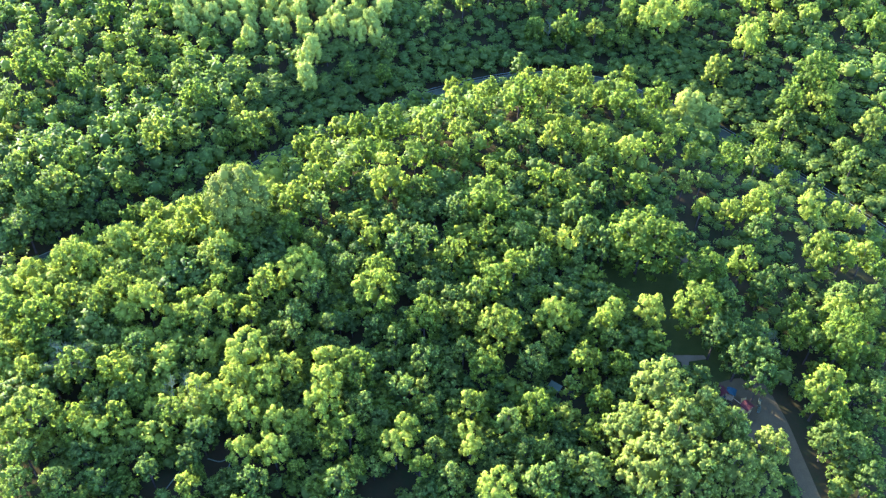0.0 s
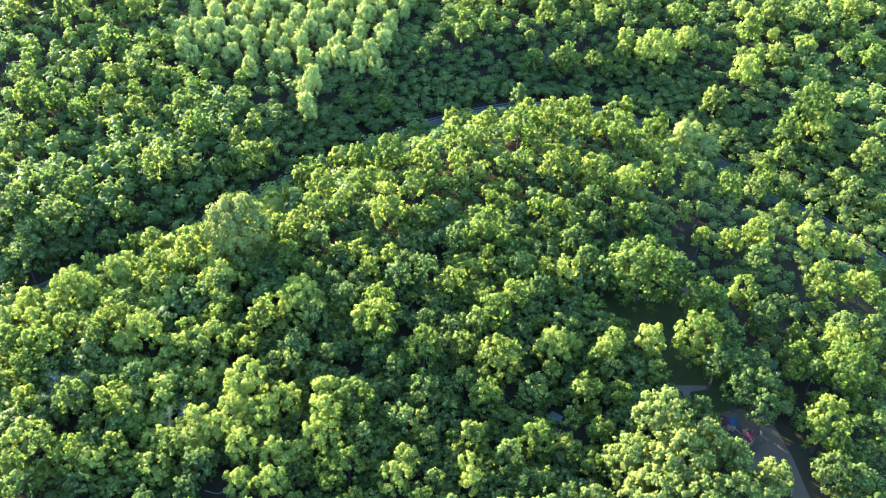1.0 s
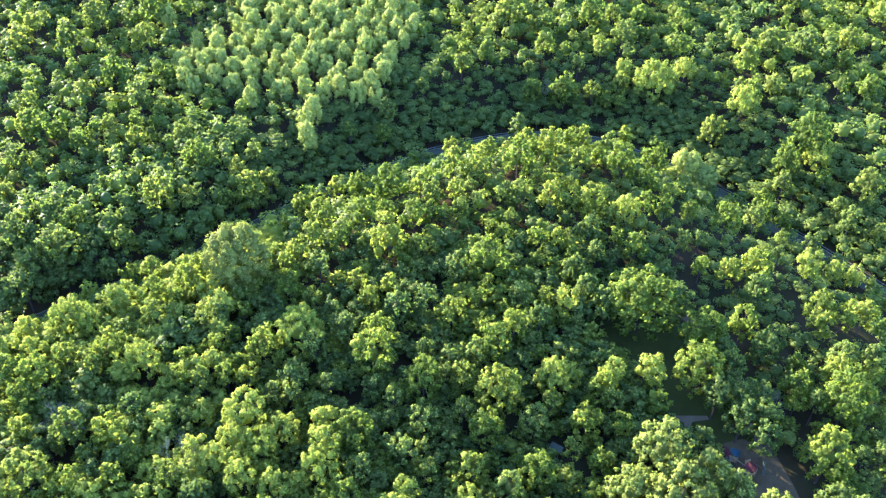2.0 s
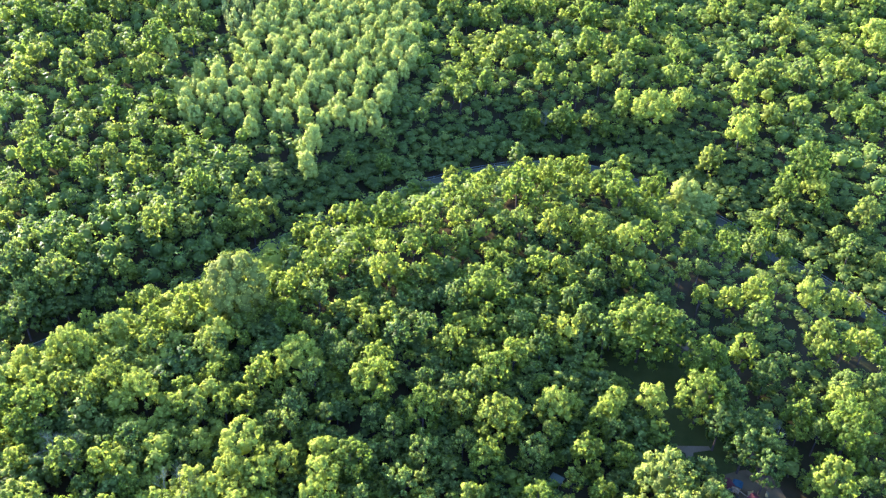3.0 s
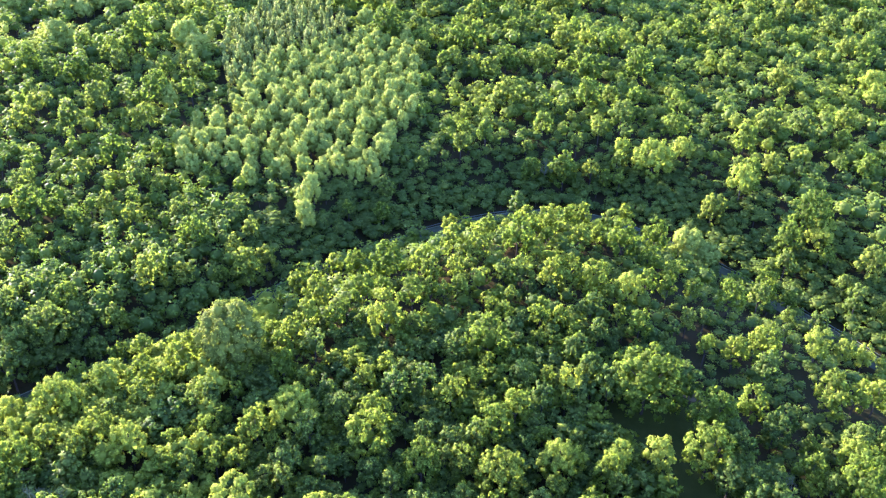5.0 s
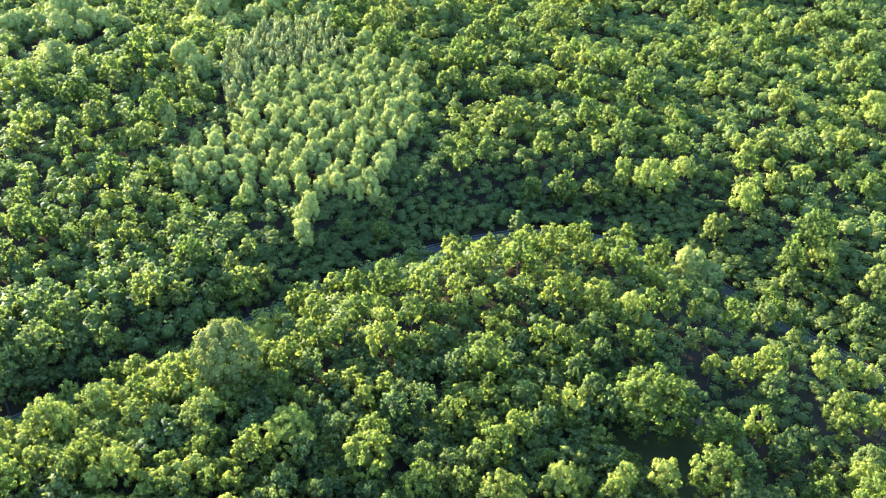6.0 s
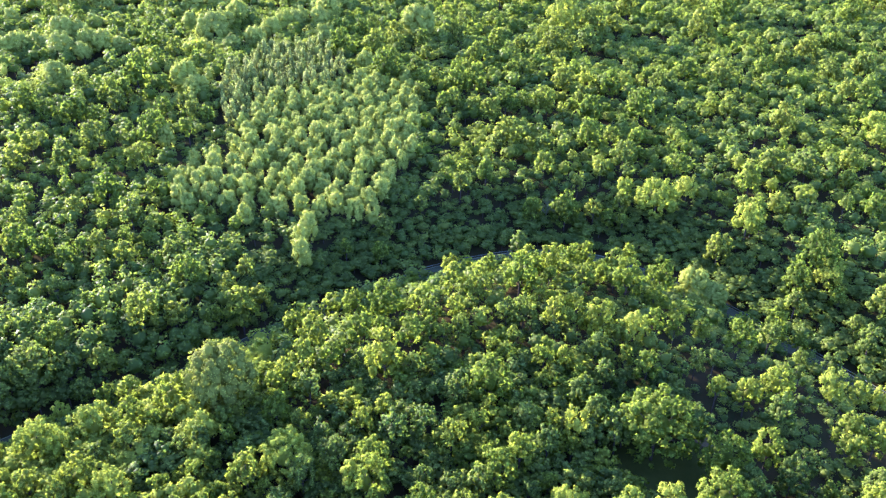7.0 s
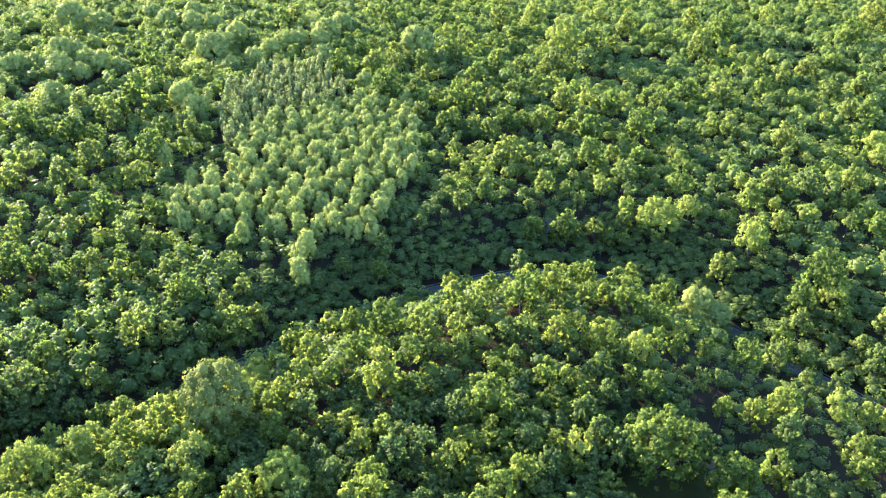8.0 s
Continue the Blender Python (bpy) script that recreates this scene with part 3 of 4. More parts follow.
GLOSSY_C = [
    (3.4, 154.2, 6.3), (18.2, 143.8, 5.6), (37.8, 140.2, 6.1), (38.4, 160.7, 5.0), (75.3, 147.2, 6.1), (57.7, 163.6, 3.6), (62.0, 167.6, 4.4),
    (66.6, 168.4, 3.7), (83.3, 177.2, 5.3), (85.8, 163.3, 3.6), (95.3, 167.0, 5.1), (108.0, 175.0, 6.0), (-16.0, 198.2, 3.2), (95.4, 193.0, 5.6),
    (-97.5, 231.8, 7.8), (-18.8, 233.3, 5.2), (22.3, 220.2, 5.5), (130.8, 280.7, 9.1), (72.7, 433.8, 10.3),
]
WILLOW = [
    (70.8, 202.6, 7.8), (75.4, 198.9, 6.8), (-43.8, 223.0, 5.4), (-41.6, 212.6, 5.8), (-41.5, 227.4, 6.2),
]
LARGE = [
    (37.7, 80.2, 10.1), (43.5, 87.4, 11.4), (44.0, 78.7, 10.0), (52.2, 80.9, 9.1), (58.0, 80.2, 7.1), (35.7, 89.4, 9.5), (42.3, 97.5, 10.4),
    (49.9, 92.9, 8.1), (54.5, 89.5, 7.4), (62.2, 87.7, 6.4),
]
WILLOW_BEYOND_A = [
    (-63.4, 237.1, 5.0), (-106.6, 297.5, 6.4), (-116.8, 360.1, 10.0), (-109.6, 351.9, 8.6), (-177.7, 367.5, 8.2), (-218.5, 407.4, 7.0), (-214.5, 411.3, 8.4),
    (-190.0, 403.5, 9.7), (-178.4, 401.2, 6.9), (-39.9, 393.7, 6.8), (-209.2, 417.9, 7.1), (-203.7, 416.7, 5.7), (-199.5, 428.9, 11.6), (-192.9, 431.2, 8.8),
    (-181.5, 416.9, 8.5), (-172.8, 412.7, 8.5), (-165.2, 414.5, 7.1), (-123.7, 436.9, 13.3), (-108.9, 416.1, 7.1), (-100.0, 428.4, 8.7), (-241.7, 462.4, 6.2),
    (-193.2, 454.5, 7.7), (-141.9, 457.8, 6.8), (-123.5, 459.0, 9.3), (-94.4, 444.6, 9.0), (-89.9, 461.9, 9.3), (-67.0, 441.9, 6.6), (-16.3, 451.2, 13.7),
    (-118.5, 471.2, 9.5), (-82.6, 464.8, 9.4), (-71.4, 463.5, 9.4), (-69.4, 483.8, 11.3),
]
WILLOW_BEYOND_B = [
    (-250.2, 502.4, 7.4), (-222.4, 497.9, 13.3), (-203.5, 495.3, 9.9), (-168.5, 505.4, 10.1), (-150.1, 493.7, 9.9), (-140.7, 501.7, 8.4), (-64.2, 508.4, 10.2),
    (-182.7, 523.2, 8.7), (-155.8, 520.8, 10.4),
]
BROADLEAF_BEYOND_A = [
    (-121.8, 211.2, 8.0), (-91.5, 209.0, 5.6), (-132.9, 229.4, 6.9), (-117.5, 215.1, 4.9), (-89.6, 227.4, 4.3), (-88.4, 213.4, 3.3), (-79.8, 215.1, 4.9),
    (-29.4, 218.9, 3.7), (82.4, 221.2, 7.5), (100.0, 237.4, 3.6), (109.8, 215.5, 10.6), (-118.4, 239.7, 5.4), (-110.6, 248.3, 8.2), (-98.6, 255.2, 3.8),
    (-7.9, 249.0, 4.1), (5.1, 262.2, 5.8), (28.8, 247.7, 6.4), (39.2, 244.7, 9.0), (49.3, 249.9, 5.5), (53.0, 243.4, 4.5), (57.5, 242.8, 3.6),
    (59.2, 253.2, 5.6), (99.0, 251.5, 4.7), (102.5, 248.5, 5.5), (109.8, 250.9, 5.6), (132.8, 251.9, 4.1), (142.1, 250.5, 5.6), (-153.0, 286.8, 6.2),
    (-152.8, 273.8, 7.9), (-135.3, 274.8, 8.0), (-109.3, 274.8, 9.0), (6.2, 278.2, 4.4),
]
BROADLEAF_BEYOND_B = [
    (14.0, 269.4, 5.9), (28.4, 263.9, 3.9), (35.4, 278.4, 7.1), (46.3, 267.9, 4.9), (46.7, 286.0, 4.1), (55.5, 276.8, 5.6), (64.9, 285.8, 8.2),
    (83.6, 278.1, 9.0), (105.4, 267.0, 7.8), (118.1, 281.4, 8.1), (142.0, 272.1, 5.6), (148.3, 285.5, 8.2), (-131.5, 291.0, 9.4), (-117.7, 294.8, 4.2),
    (-114.1, 311.2, 6.6), (-111.9, 298.6, 10.6), (-100.0, 304.1, 6.1), (7.4, 288.8, 4.2), (19.3, 298.4, 5.4), (23.7, 302.7, 9.7), (36.3, 297.7, 6.4),
    (42.4, 293.4, 4.2), (55.2, 303.5, 8.7), (64.7, 307.5, 6.6), (72.4, 290.9, 5.2), (73.4, 307.0, 5.5), (109.0, 308.0, 4.4), (-172.2, 325.2, 9.2),
    (-161.3, 320.4, 6.8), (-149.1, 316.6, 10.1), (-139.8, 316.4, 6.3), (-136.9, 331.6, 7.0),
]
BROADLEAF_BEYOND_C = [
    (-116.6, 326.4, 6.9), (-109.1, 332.2, 6.6), (-103.1, 322.9, 5.7), (-96.6, 320.2, 5.7), (11.6, 336.6, 5.9), (18.4, 329.7, 8.1), (59.2, 331.5, 9.3),
    (79.2, 332.7, 10.5), (134.7, 315.2, 4.5), (137.7, 325.8, 9.2), (-160.7, 353.1, 6.2), (-143.3, 340.3, 9.5), (-139.5, 347.3, 6.1), (-137.8, 360.0, 11.2),
    (-124.5, 355.6, 6.2), (-11.4, 351.5, 7.4), (-1.4, 339.1, 6.0), (2.1, 340.6, 7.2), (4.6, 361.0, 10.0), (24.8, 341.1, 9.6), (32.2, 342.5, 7.2),
    (40.1, 338.8, 9.5), (52.6, 341.4, 4.8), (58.1, 347.6, 7.3), (72.3, 360.5, 8.8), (118.6, 338.1, 7.1), (166.4, 355.7, 5.0), (185.0, 357.2, 8.7),
    (-27.9, 376.9, 13.0), (-15.3, 387.0, 6.7), (-11.9, 366.0, 8.9), (-5.6, 371.4, 6.4),
]
BROADLEAF_BEYOND_D = [
    (12.2, 363.9, 8.8), (30.1, 386.1, 6.7), (53.1, 368.0, 10.2), (96.3, 372.1, 7.7), (112.6, 386.6, 9.3), (127.3, 378.4, 11.7), (178.8, 362.7, 7.6),
    (-138.7, 389.1, 7.5), (-133.0, 401.7, 8.3), (-36.0, 412.3, 11.3), (-10.4, 406.7, 6.1), (14.5, 405.3, 9.7), (35.6, 388.1, 5.9), (150.6, 392.0, 8.1),
    (182.6, 391.6, 9.4), (201.6, 398.6, 10.9), (-151.0, 419.3, 8.6), (-54.5, 414.0, 9.9), (-27.1, 427.5, 7.3), (-14.0, 430.5, 7.3), (6.5, 437.0, 8.9),
    (25.2, 423.4, 8.7), (37.2, 429.5, 6.4), (55.5, 425.8, 13.0), (160.9, 427.3, 7.3), (167.8, 413.7, 7.1), (185.4, 427.7, 10.2), (-202.5, 458.4, 6.8),
    (-57.8, 453.6, 6.8), (-46.4, 446.8, 7.6), (-28.1, 444.7, 9.0), (137.5, 456.6, 12.3),
]
BROADLEAF_BEYOND_E = [
    (204.7, 442.5, 9.0), (-223.9, 468.4, 6.9), (-42.2, 468.0, 6.3), (9.9, 466.2, 8.8), (26.1, 475.8, 8.0), (79.9, 462.9, 12.5), (91.5, 465.8, 9.4),
    (126.0, 478.5, 8.0), (-16.4, 501.6, 6.7), (38.2, 489.2, 8.2), (105.5, 499.4, 11.7), (159.0, 489.3, 14.7), (236.5, 494.0, 13.2), (-100.9, 513.8, 8.6),
    (-94.6, 527.4, 7.7), (-36.0, 518.0, 10.4), (-3.2, 525.9, 8.8), (31.4, 519.6, 12.1), (151.4, 528.5, 10.5), (263.8, 527.0, 17.5),
]
SOFT_BEYOND = [
    (95.9, 237.3, 8.0), (70.6, 253.4, 13.0), (61.9, 263.0, 5.8), (83.0, 262.8, 6.7), (170.2, 310.9, 8.4), (176.7, 328.2, 9.3), (64.3, 373.8, 7.8),
    (80.7, 372.4, 9.0), (50.9, 451.2, 9.2), (64.5, 467.3, 17.2), (55.4, 538.6, 14.3), (89.3, 560.9, 8.2), (94.8, 537.7, 10.7), (208.2, 556.1, 11.0),
]


rng = np.random.default_rng(7)
STANDING = []      # x, y, width, kind, own object or not, height against its width


def plant(rows, kind, own=True):
    for x, y, w in rows:
        x, y = set_on(x, y, 0.7 * tall(w))
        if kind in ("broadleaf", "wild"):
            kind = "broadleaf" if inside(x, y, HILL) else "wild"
        grown = 1.04 if 18 < x < 64 and 126 < y < 168 else 1.0      # trees round the clearing, made taller so that they shade the lawn
        if kind == "willow" and y > 330:
            w, grown = w * 1.25, 0.78      # broad old willows far off
        if kind == "willow" and inside(x, y, HILL):
            w, grown = w * 1.3, 0.66      # spreading bushy willows by the road
        if kind == "soft" and w > 8:
            grown = 0.86      # broad rather than tall
        STANDING.append((x, y, w, kind, own, grown * rng.uniform(1.0, 1.2)))


for rows in (BROADLEAF_A, BROADLEAF_B, BROADLEAF_C, BROADLEAF_D, BROADLEAF_E, BROADLEAF_F, BROADLEAF_G, BROADLEAF_BEYOND_A, BROADLEAF_BEYOND_B, BROADLEAF_BEYOND_C, BROADLEAF_BEYOND_D, BROADLEAF_BEYOND_E):
    plant(rows, "broadleaf")
for rows in (GREEN,):
    plant(rows, "green")
for rows in (GLOSSY_A, GLOSSY_B, GLOSSY_C,):
    plant(rows, "glossy")
for rows in (WILLOW, WILLOW_BEYOND_A, WILLOW_BEYOND_B):
    plant(rows, "willow")
for rows in (SOFT_A, SOFT_B, SOFT_BEYOND):
    plant(rows, "soft")
plant(LARGE, "lush")
STANDING.append((*set_on(-49.5, 150.9, 10.0), 14.6, "sallow", True, 1.02))
STANDING.append((46.0, 140.0, 14.9, "broadleaf", True, 0.88))
for x, y, w, rise in ((40, 143.5, 5.5, 0.7), (35, 148.5, 6.5, 0.9), (31.5, 153, 6.5, 1.1), (47, 148, 5.5, 0.8), (32.5, 140, 5.5, 1.0)):
    STANDING.append((x, y, w, "green", False, rise))      # lower trees added at the edge of the clearing to keep sun off the lawn

CELL = 9.0
CELLS = {}


def enter(x, y, w):
    CELLS.setdefault((int(x // CELL), int(y // CELL)), []).append((x, y, w))


def room(x, y, w, close):
    cx, cy = int(x // CELL), int(y // CELL)
    for gx in (cx - 1, cx, cx + 1):
        for gy in (cy - 1, cy, cy + 1):
            for px, py, pw in CELLS.get((gx, gy), ()):
                if math.hypot(px - x, py - y) < close * (w + min(pw, 9.0)) / 2:
                    return False
    return True


for x, y, w, kind, own, rise in STANDING:
    enter(x, y, w)


def sow(tries, box, choose, close, own):
    """Throws trees into a box wherever there is room."""
    x0, y0, x1, y1 = box
    for _ in range(tries):
        x, y = rng.uniform(x0, x1), rng.uniform(y0, y1)
        if abs(x) > 0.47 * y + 43:
            continue
        pick = choose(x, y)
        if pick is None:
            continue
        kind, w, near, rise = pick
        if room(x, y, w, near * close) and free_of(x, y, w / 2):
            STANDING.append((x, y, w, kind, own, rise))
            enter(x, y, w)


def patch(x, y, size, seed):
    return noise.noise(Vector((x / size, y / size, seed)))


def grove(x, y):
    if inside(x, y, GROVE):
        return "willow", rng.uniform(4.8, 7.0), 0.92, rng.uniform(0.85, 1.1)
    return None


def thicket(x, y):
    if inside(x, y, SLENDER):
        return ("slender", rng.uniform(2.8, 4.2), 0.8, rng.uniform(0.75, 1.25)) if rng.uniform() < 0.9 else ("wild", rng.uniform(4.0, 5.5), 0.7, rng.uniform(0.6, 0.9))
    return None


def hillside(x, y):
    if not inside(x, y, HILL):
        return None
    g = patch(x, y, 22, 3.0) + rng.uniform(-0.25, 0.25)
    west = x < -45 and y > 85
    kind = "soft" if west and g > -0.22 else "glossy" if g < -0.02 else "green" if g < 0.12 else "broadleaf"
    if low(x, y):
        return "glossy", rng.uniform(3.6, 5.0), 0.7, rng.uniform(0.28, 0.42)
    verge = np.hypot(EDGE[:, 0] - x, EDGE[:, 1] - y).min() < 12.0
    if verge and -8 < x < 84:
        return kind, rng.uniform(4.0, 5.6), 0.66, rng.uniform(0.4, 0.6)
    if verge and x > 0:
        return kind, rng.uniform(3.8, 5.4), 0.62, rng.uniform(0.42, 0.64)
    if verge or (5 < x < 40 and 118 < y < 168):
        return kind, rng.uniform(5.0, 7.2), 0.62, rng.uniform(0.55, 0.78)
    if x > 71 and y < 126:
        return kind, rng.uniform(3.4, 5.2), 0.62, rng.uniform(0.5, 0.78)
    if x > 56 and y < 195:
        return "glossy", rng.uniform(2.2, 3.4), 0.95, rng.uniform(0.38, 0.52)
    if west:
        return kind, rng.uniform(4.6, 7.0), 0.58, rng.uniform(0.65, 0.95)
    return kind, rng.uniform(3.4, 5.8), 0.74, rng.uniform(0.5, 0.82)


def beyond(x, y):
    if inside(x, y, HILL) or inside(x, y, GROVE) or inside(x, y, SLENDER):
        return None
    g = patch(x, y, 35, 9.0) + rng.uniform(-0.3, 0.3)
    far_left = y > 330 and x < -60
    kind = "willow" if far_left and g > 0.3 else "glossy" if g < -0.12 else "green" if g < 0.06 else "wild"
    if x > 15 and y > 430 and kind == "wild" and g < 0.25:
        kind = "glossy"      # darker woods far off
    verge = np.hypot(EDGE[:, 0] - x, EDGE[:, 1] - y).min()
    if verge < 34.0:
        high = 0.85 if x < -60 else 0.55 if verge < 16 else 0.5 if x > 60 or verge < 24 else 0.75
        return "green" if g > 0.0 else "glossy", rng.uniform(3.0, 4.8) if x > -60 else rng.uniform(4.2, 6.2), 0.56, high * rng.uniform(0.85, 1.15)
    if low(x, y):
        return "glossy", rng.uniform(4.0, 6.0), 0.7, rng.uniform(0.3, 0.45)
    w = rng.uniform(3.4, 5.4) if x < -40 and y < 340 else rng.uniform(3.8, 6.4) if y < 380 else rng.uniform(4.8, 7.6)
    if rng.uniform() < 0.2:
        return kind, w, 0.6, rng.uniform(0.45, 0.65)
    return kind, w, 0.74, rng.uniform(0.58, 0.98)


def infill(x, y):
    """Small trees that close the wood between the larger ones."""
    if not inside(x, y, HILL) or low(x, y) or x > 56 or min(math.hypot(x + 74.6, y - 104), math.hypot(x + 50.7, y - 95.2)) < 5:
        return None
    g = patch(x, y, 16, 12.0) + rng.uniform(-0.2, 0.2)
    return "glossy" if g < 0.02 else "green" if g < 0.2 else "broadleaf", rng.uniform(3.0, 4.4), 0.5, rng.uniform(0.5, 0.8)


sow(5000, (-95, 235, -5, 390), grove, 1.0, True)
sow(1500, (-105, 315, -45, 425), thicket, 1.0, False)
sow(16000, (-150, 45, 160, 232), hillside, 1.0, False)
sow(5000, (-95, 60, 60, 165), infill, 1.0, False)
sow(60000, (-345, 110, 345, 650), beyond, 1.0, False)

# low bushes that close the gaps under the trees, on the hill and along the road
BUSHES = []
for _ in range(2300):
    x, y = rng.uniform(-125, 135), rng.uniform(58, 262)
    if abs(x) > 0.47 * y + 41 or inside(x, y, GROVE):
        continue
    w = rng.uniform(2.2, 3.6)
    if free_of(x, y, w / 2 + 0.6):
        BUSHES.append((x, y, w, "glossy" if patch(x, y, 20, 5.0) < 0.05 else "green", False, rng.uniform(0.38, 0.55)))
# a thicker undergrowth on the bank beyond the road
for _ in range(3200):
    x, y = rng.uniform(-60, 150), rng.uniform(120, 290)
    if inside(x, y, HILL) or inside(x, y, GROVE) or not 1.5 < np.hypot(EDGE[:, 0] - x, EDGE[:, 1] - y).min() < 26:
        continue
    BUSHES.append((x, y, rng.uniform(2.4, 4.0), "glossy" if patch(x, y, 20, 5.0) < 0.05 else "green", False, rng.uniform(0.42, 0.62)))

LABELS = {
    "broadleaf": ("broadleaf_tree", "yellow-green broadleaf tree with a lumpy sunlit crown", "tree"),
    "wild": ("broadleaf_tree", "fresh green broadleaf tree with a lumpy sunlit crown", "tree"),
    "green": ("broadleaf_tree", "mid-green broadleaf tree with a dense rounded crown", "tree"),
    "glossy": ("dark_leaved_tree", "blue-green tree with glossy leaves that glint", "tree"),
    "lush": ("broadleaf_tree", "full green broadleaf tree with broad domed crown", "tree"),
    "willow": ("willow_tree", "pale grey-green willow with soft plumed crown", "tree"),
    "sallow": ("willow_tree", "broad grey-green willow with a dense domed crown", "tree"),
    "soft": ("feathery_tree", "soft yellow-green tree with a feathery rounded crown", "tree"),
    "slender": ("slender_tree", "slender dusky green young tree", "tree"),
}
PATTERNS = {}


def tree_thing(x, y, w, kind, rise):
    """A tree of its own: trunk and crown under an Empty at its foot."""
    k = size_class(w)
    detail = 3 if y < 135 else 2 if y < (232 if kind != 'willow' else 400) else 1
    variant = int(rng.integers(4 if k < 4 else 2))
    key = (kind, k, detail, variant)
    name, label, category = LABELS[kind]
    if key not in PATTERNS:
        trunk = trunk_mesh(np.random.default_rng([5, k, variant]), SIZES[k], tall(SIZES[k]), 0.09 + 0.022 * SIZES[k])
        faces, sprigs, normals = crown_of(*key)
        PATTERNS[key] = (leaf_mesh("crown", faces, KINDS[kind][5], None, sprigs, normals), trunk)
    crown, trunk = PATTERNS[key]
    thing = new(name)
    s = w / SIZES[k]
    thing.matrix_world = pose(x, y, rise_of(x, y), 0, 0, rng.uniform(0, 360)) @ Matrix.Diagonal((s, s, s * rise, 1))
    part("trunk", trunk, None, thing)
    part("crown", crown, None, thing)
    where = "stands of the grove" if kind == "willow" and inside(x, y, GROVE) else "trees round the clearing" if inside(x, y, HILL) else "trees beyond the road"
    if w > 11:
        label = "large " + label
    tagged(thing, label, category, where)
    return thing


for x, y, w, kind, own, rise in STANDING:
    if own:
        tree_thing(x, y, w, kind, rise)


def woods(name, rows, label, kind):
    """A whole wood in one mesh: crowns on slim trunks."""
    faces, tones, sprigs, normals, stems = [], [], [], [], []
    for x, y, w, _, _, rise in rows:
        k = size_class(w)
        near = 2 if y < 100 else 1 if y < 165 else 0 if y < 350 else -1
        detail = (0 if y < 130 else -1) if name == "undergrowth" else min(near, 0) if rise < 0.52 else 1 if kind == "slender" else near
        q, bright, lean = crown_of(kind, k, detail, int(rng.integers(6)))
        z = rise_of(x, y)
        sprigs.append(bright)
        s, turn = w / SIZES[k], rng.uniform(0, math.tau)
        c, d = math.cos(turn) * s, math.sin(turn) * s
        spin = np.array([[c, d, 0], [-d, c, 0], [0, 0, s * rise]])
        faces.append(q @ spin + (x, y, z))
        spin[2, 2] = s / rise
        normals.append(unit(lean @ spin))
        tones.append(np.full(len(q), rng.uniform()))
        g, top = 0.05 + 0.02 * w, tall(w) * 0.5 * rise
        for ax, ay, bx, by in () if name == "undergrowth" else ((-1, -1, 1, -1), (1, -1, 1, 1), (1, 1, -1, 1), (-1, 1, -1, -1)):
            stems.append([(x + ax * g, y + ay * g, z - 0.3), (x + bx * g, y + by * g, z - 0.3), (x + bx * g * 0.5, y + by * g * 0.5, z + top), (x + ax * g * 0.5, y + ay * g * 0.5, z + top)])
    stems = halves(stems)
    sides = unit(np.cross(stems[:, 1] - stems[:, 0], stems[:, 2] - stems[:, 0]))
    normals.append(np.repeat(sides[:, None], 3, axis=1))
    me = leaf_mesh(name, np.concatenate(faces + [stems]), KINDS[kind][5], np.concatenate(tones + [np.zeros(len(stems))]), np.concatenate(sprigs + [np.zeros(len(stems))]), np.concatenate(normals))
    me.materials.append(BARK)
    index = np.zeros(len(me.polygons), np.int32)
    index[len(index) - len(stems):] = 1
    me.polygons.foreach_set("material_index", index)
    tagged(new(name, me), label, "woods", kind="stuff")


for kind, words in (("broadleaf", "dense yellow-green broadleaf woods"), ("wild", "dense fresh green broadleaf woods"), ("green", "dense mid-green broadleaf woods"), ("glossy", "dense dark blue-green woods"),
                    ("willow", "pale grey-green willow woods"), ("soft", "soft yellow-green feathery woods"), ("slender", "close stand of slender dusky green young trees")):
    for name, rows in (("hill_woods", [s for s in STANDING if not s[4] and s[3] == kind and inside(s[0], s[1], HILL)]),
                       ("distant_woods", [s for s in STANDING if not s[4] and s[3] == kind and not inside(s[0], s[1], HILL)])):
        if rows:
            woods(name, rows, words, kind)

for kind, words in (("green", "low mid-green bushes under the trees"), ("glossy", "low dark green bushes under the trees")):
    woods("undergrowth", [b for b in BUSHES if b[3] == kind], words, kind)


# ---- dead trees ----
def dead_tree(x, y, height, seed):
    """A bare grey tree: a leaning trunk and forked limbs with thin twigs."""
    r = np.random.default_rng(seed)
    thing = new("dead_tree")
    bm = bmesh.new()
    branch(bm, (0, 0, -0.2), (0.3, 0.1, height * 0.45), 0.24, 0.15, 7)
    part("trunk", bm, DRY, thing)

    def grow(bm, start, way, length, girth, depth):
        end = start + way * length
        branch(bm, start, end, girth, girth * 0.6, 5 if depth else 3)
        if depth:
            for _ in range(4):
                turn = (way + Vector(r.normal(size=3)) * 0.55 + Vector((0, 0, 0.12))).normalized()
                grow(bm, start + (end - start) * r.uniform(0.5, 1.0), turn, length * r.uniform(0.5, 0.75), girth * 0.55, depth - 1)

    for k in range(5):
        bm = bmesh.new()
        a = math.tau * (k + r.uniform(0, 0.5)) / 5
        grow(bm, Vector((0.3, 0.1, height * r.uniform(0.36, 0.45))), Vector((math.cos(a) * 0.8, math.sin(a) * 0.8, r.uniform(0.5, 1.1))).normalized(), height * 0.3, 0.1, 3)
        part("limb", bm, DRY, thing)
    x, y = set_on(x, y, 0.6 * height)
    thing.matrix_world = pose(x, y, rise_of(x, y))
    return tagged(thing, "bare grey dead tree with forked limbs and twigs", "tree", "dead trees")


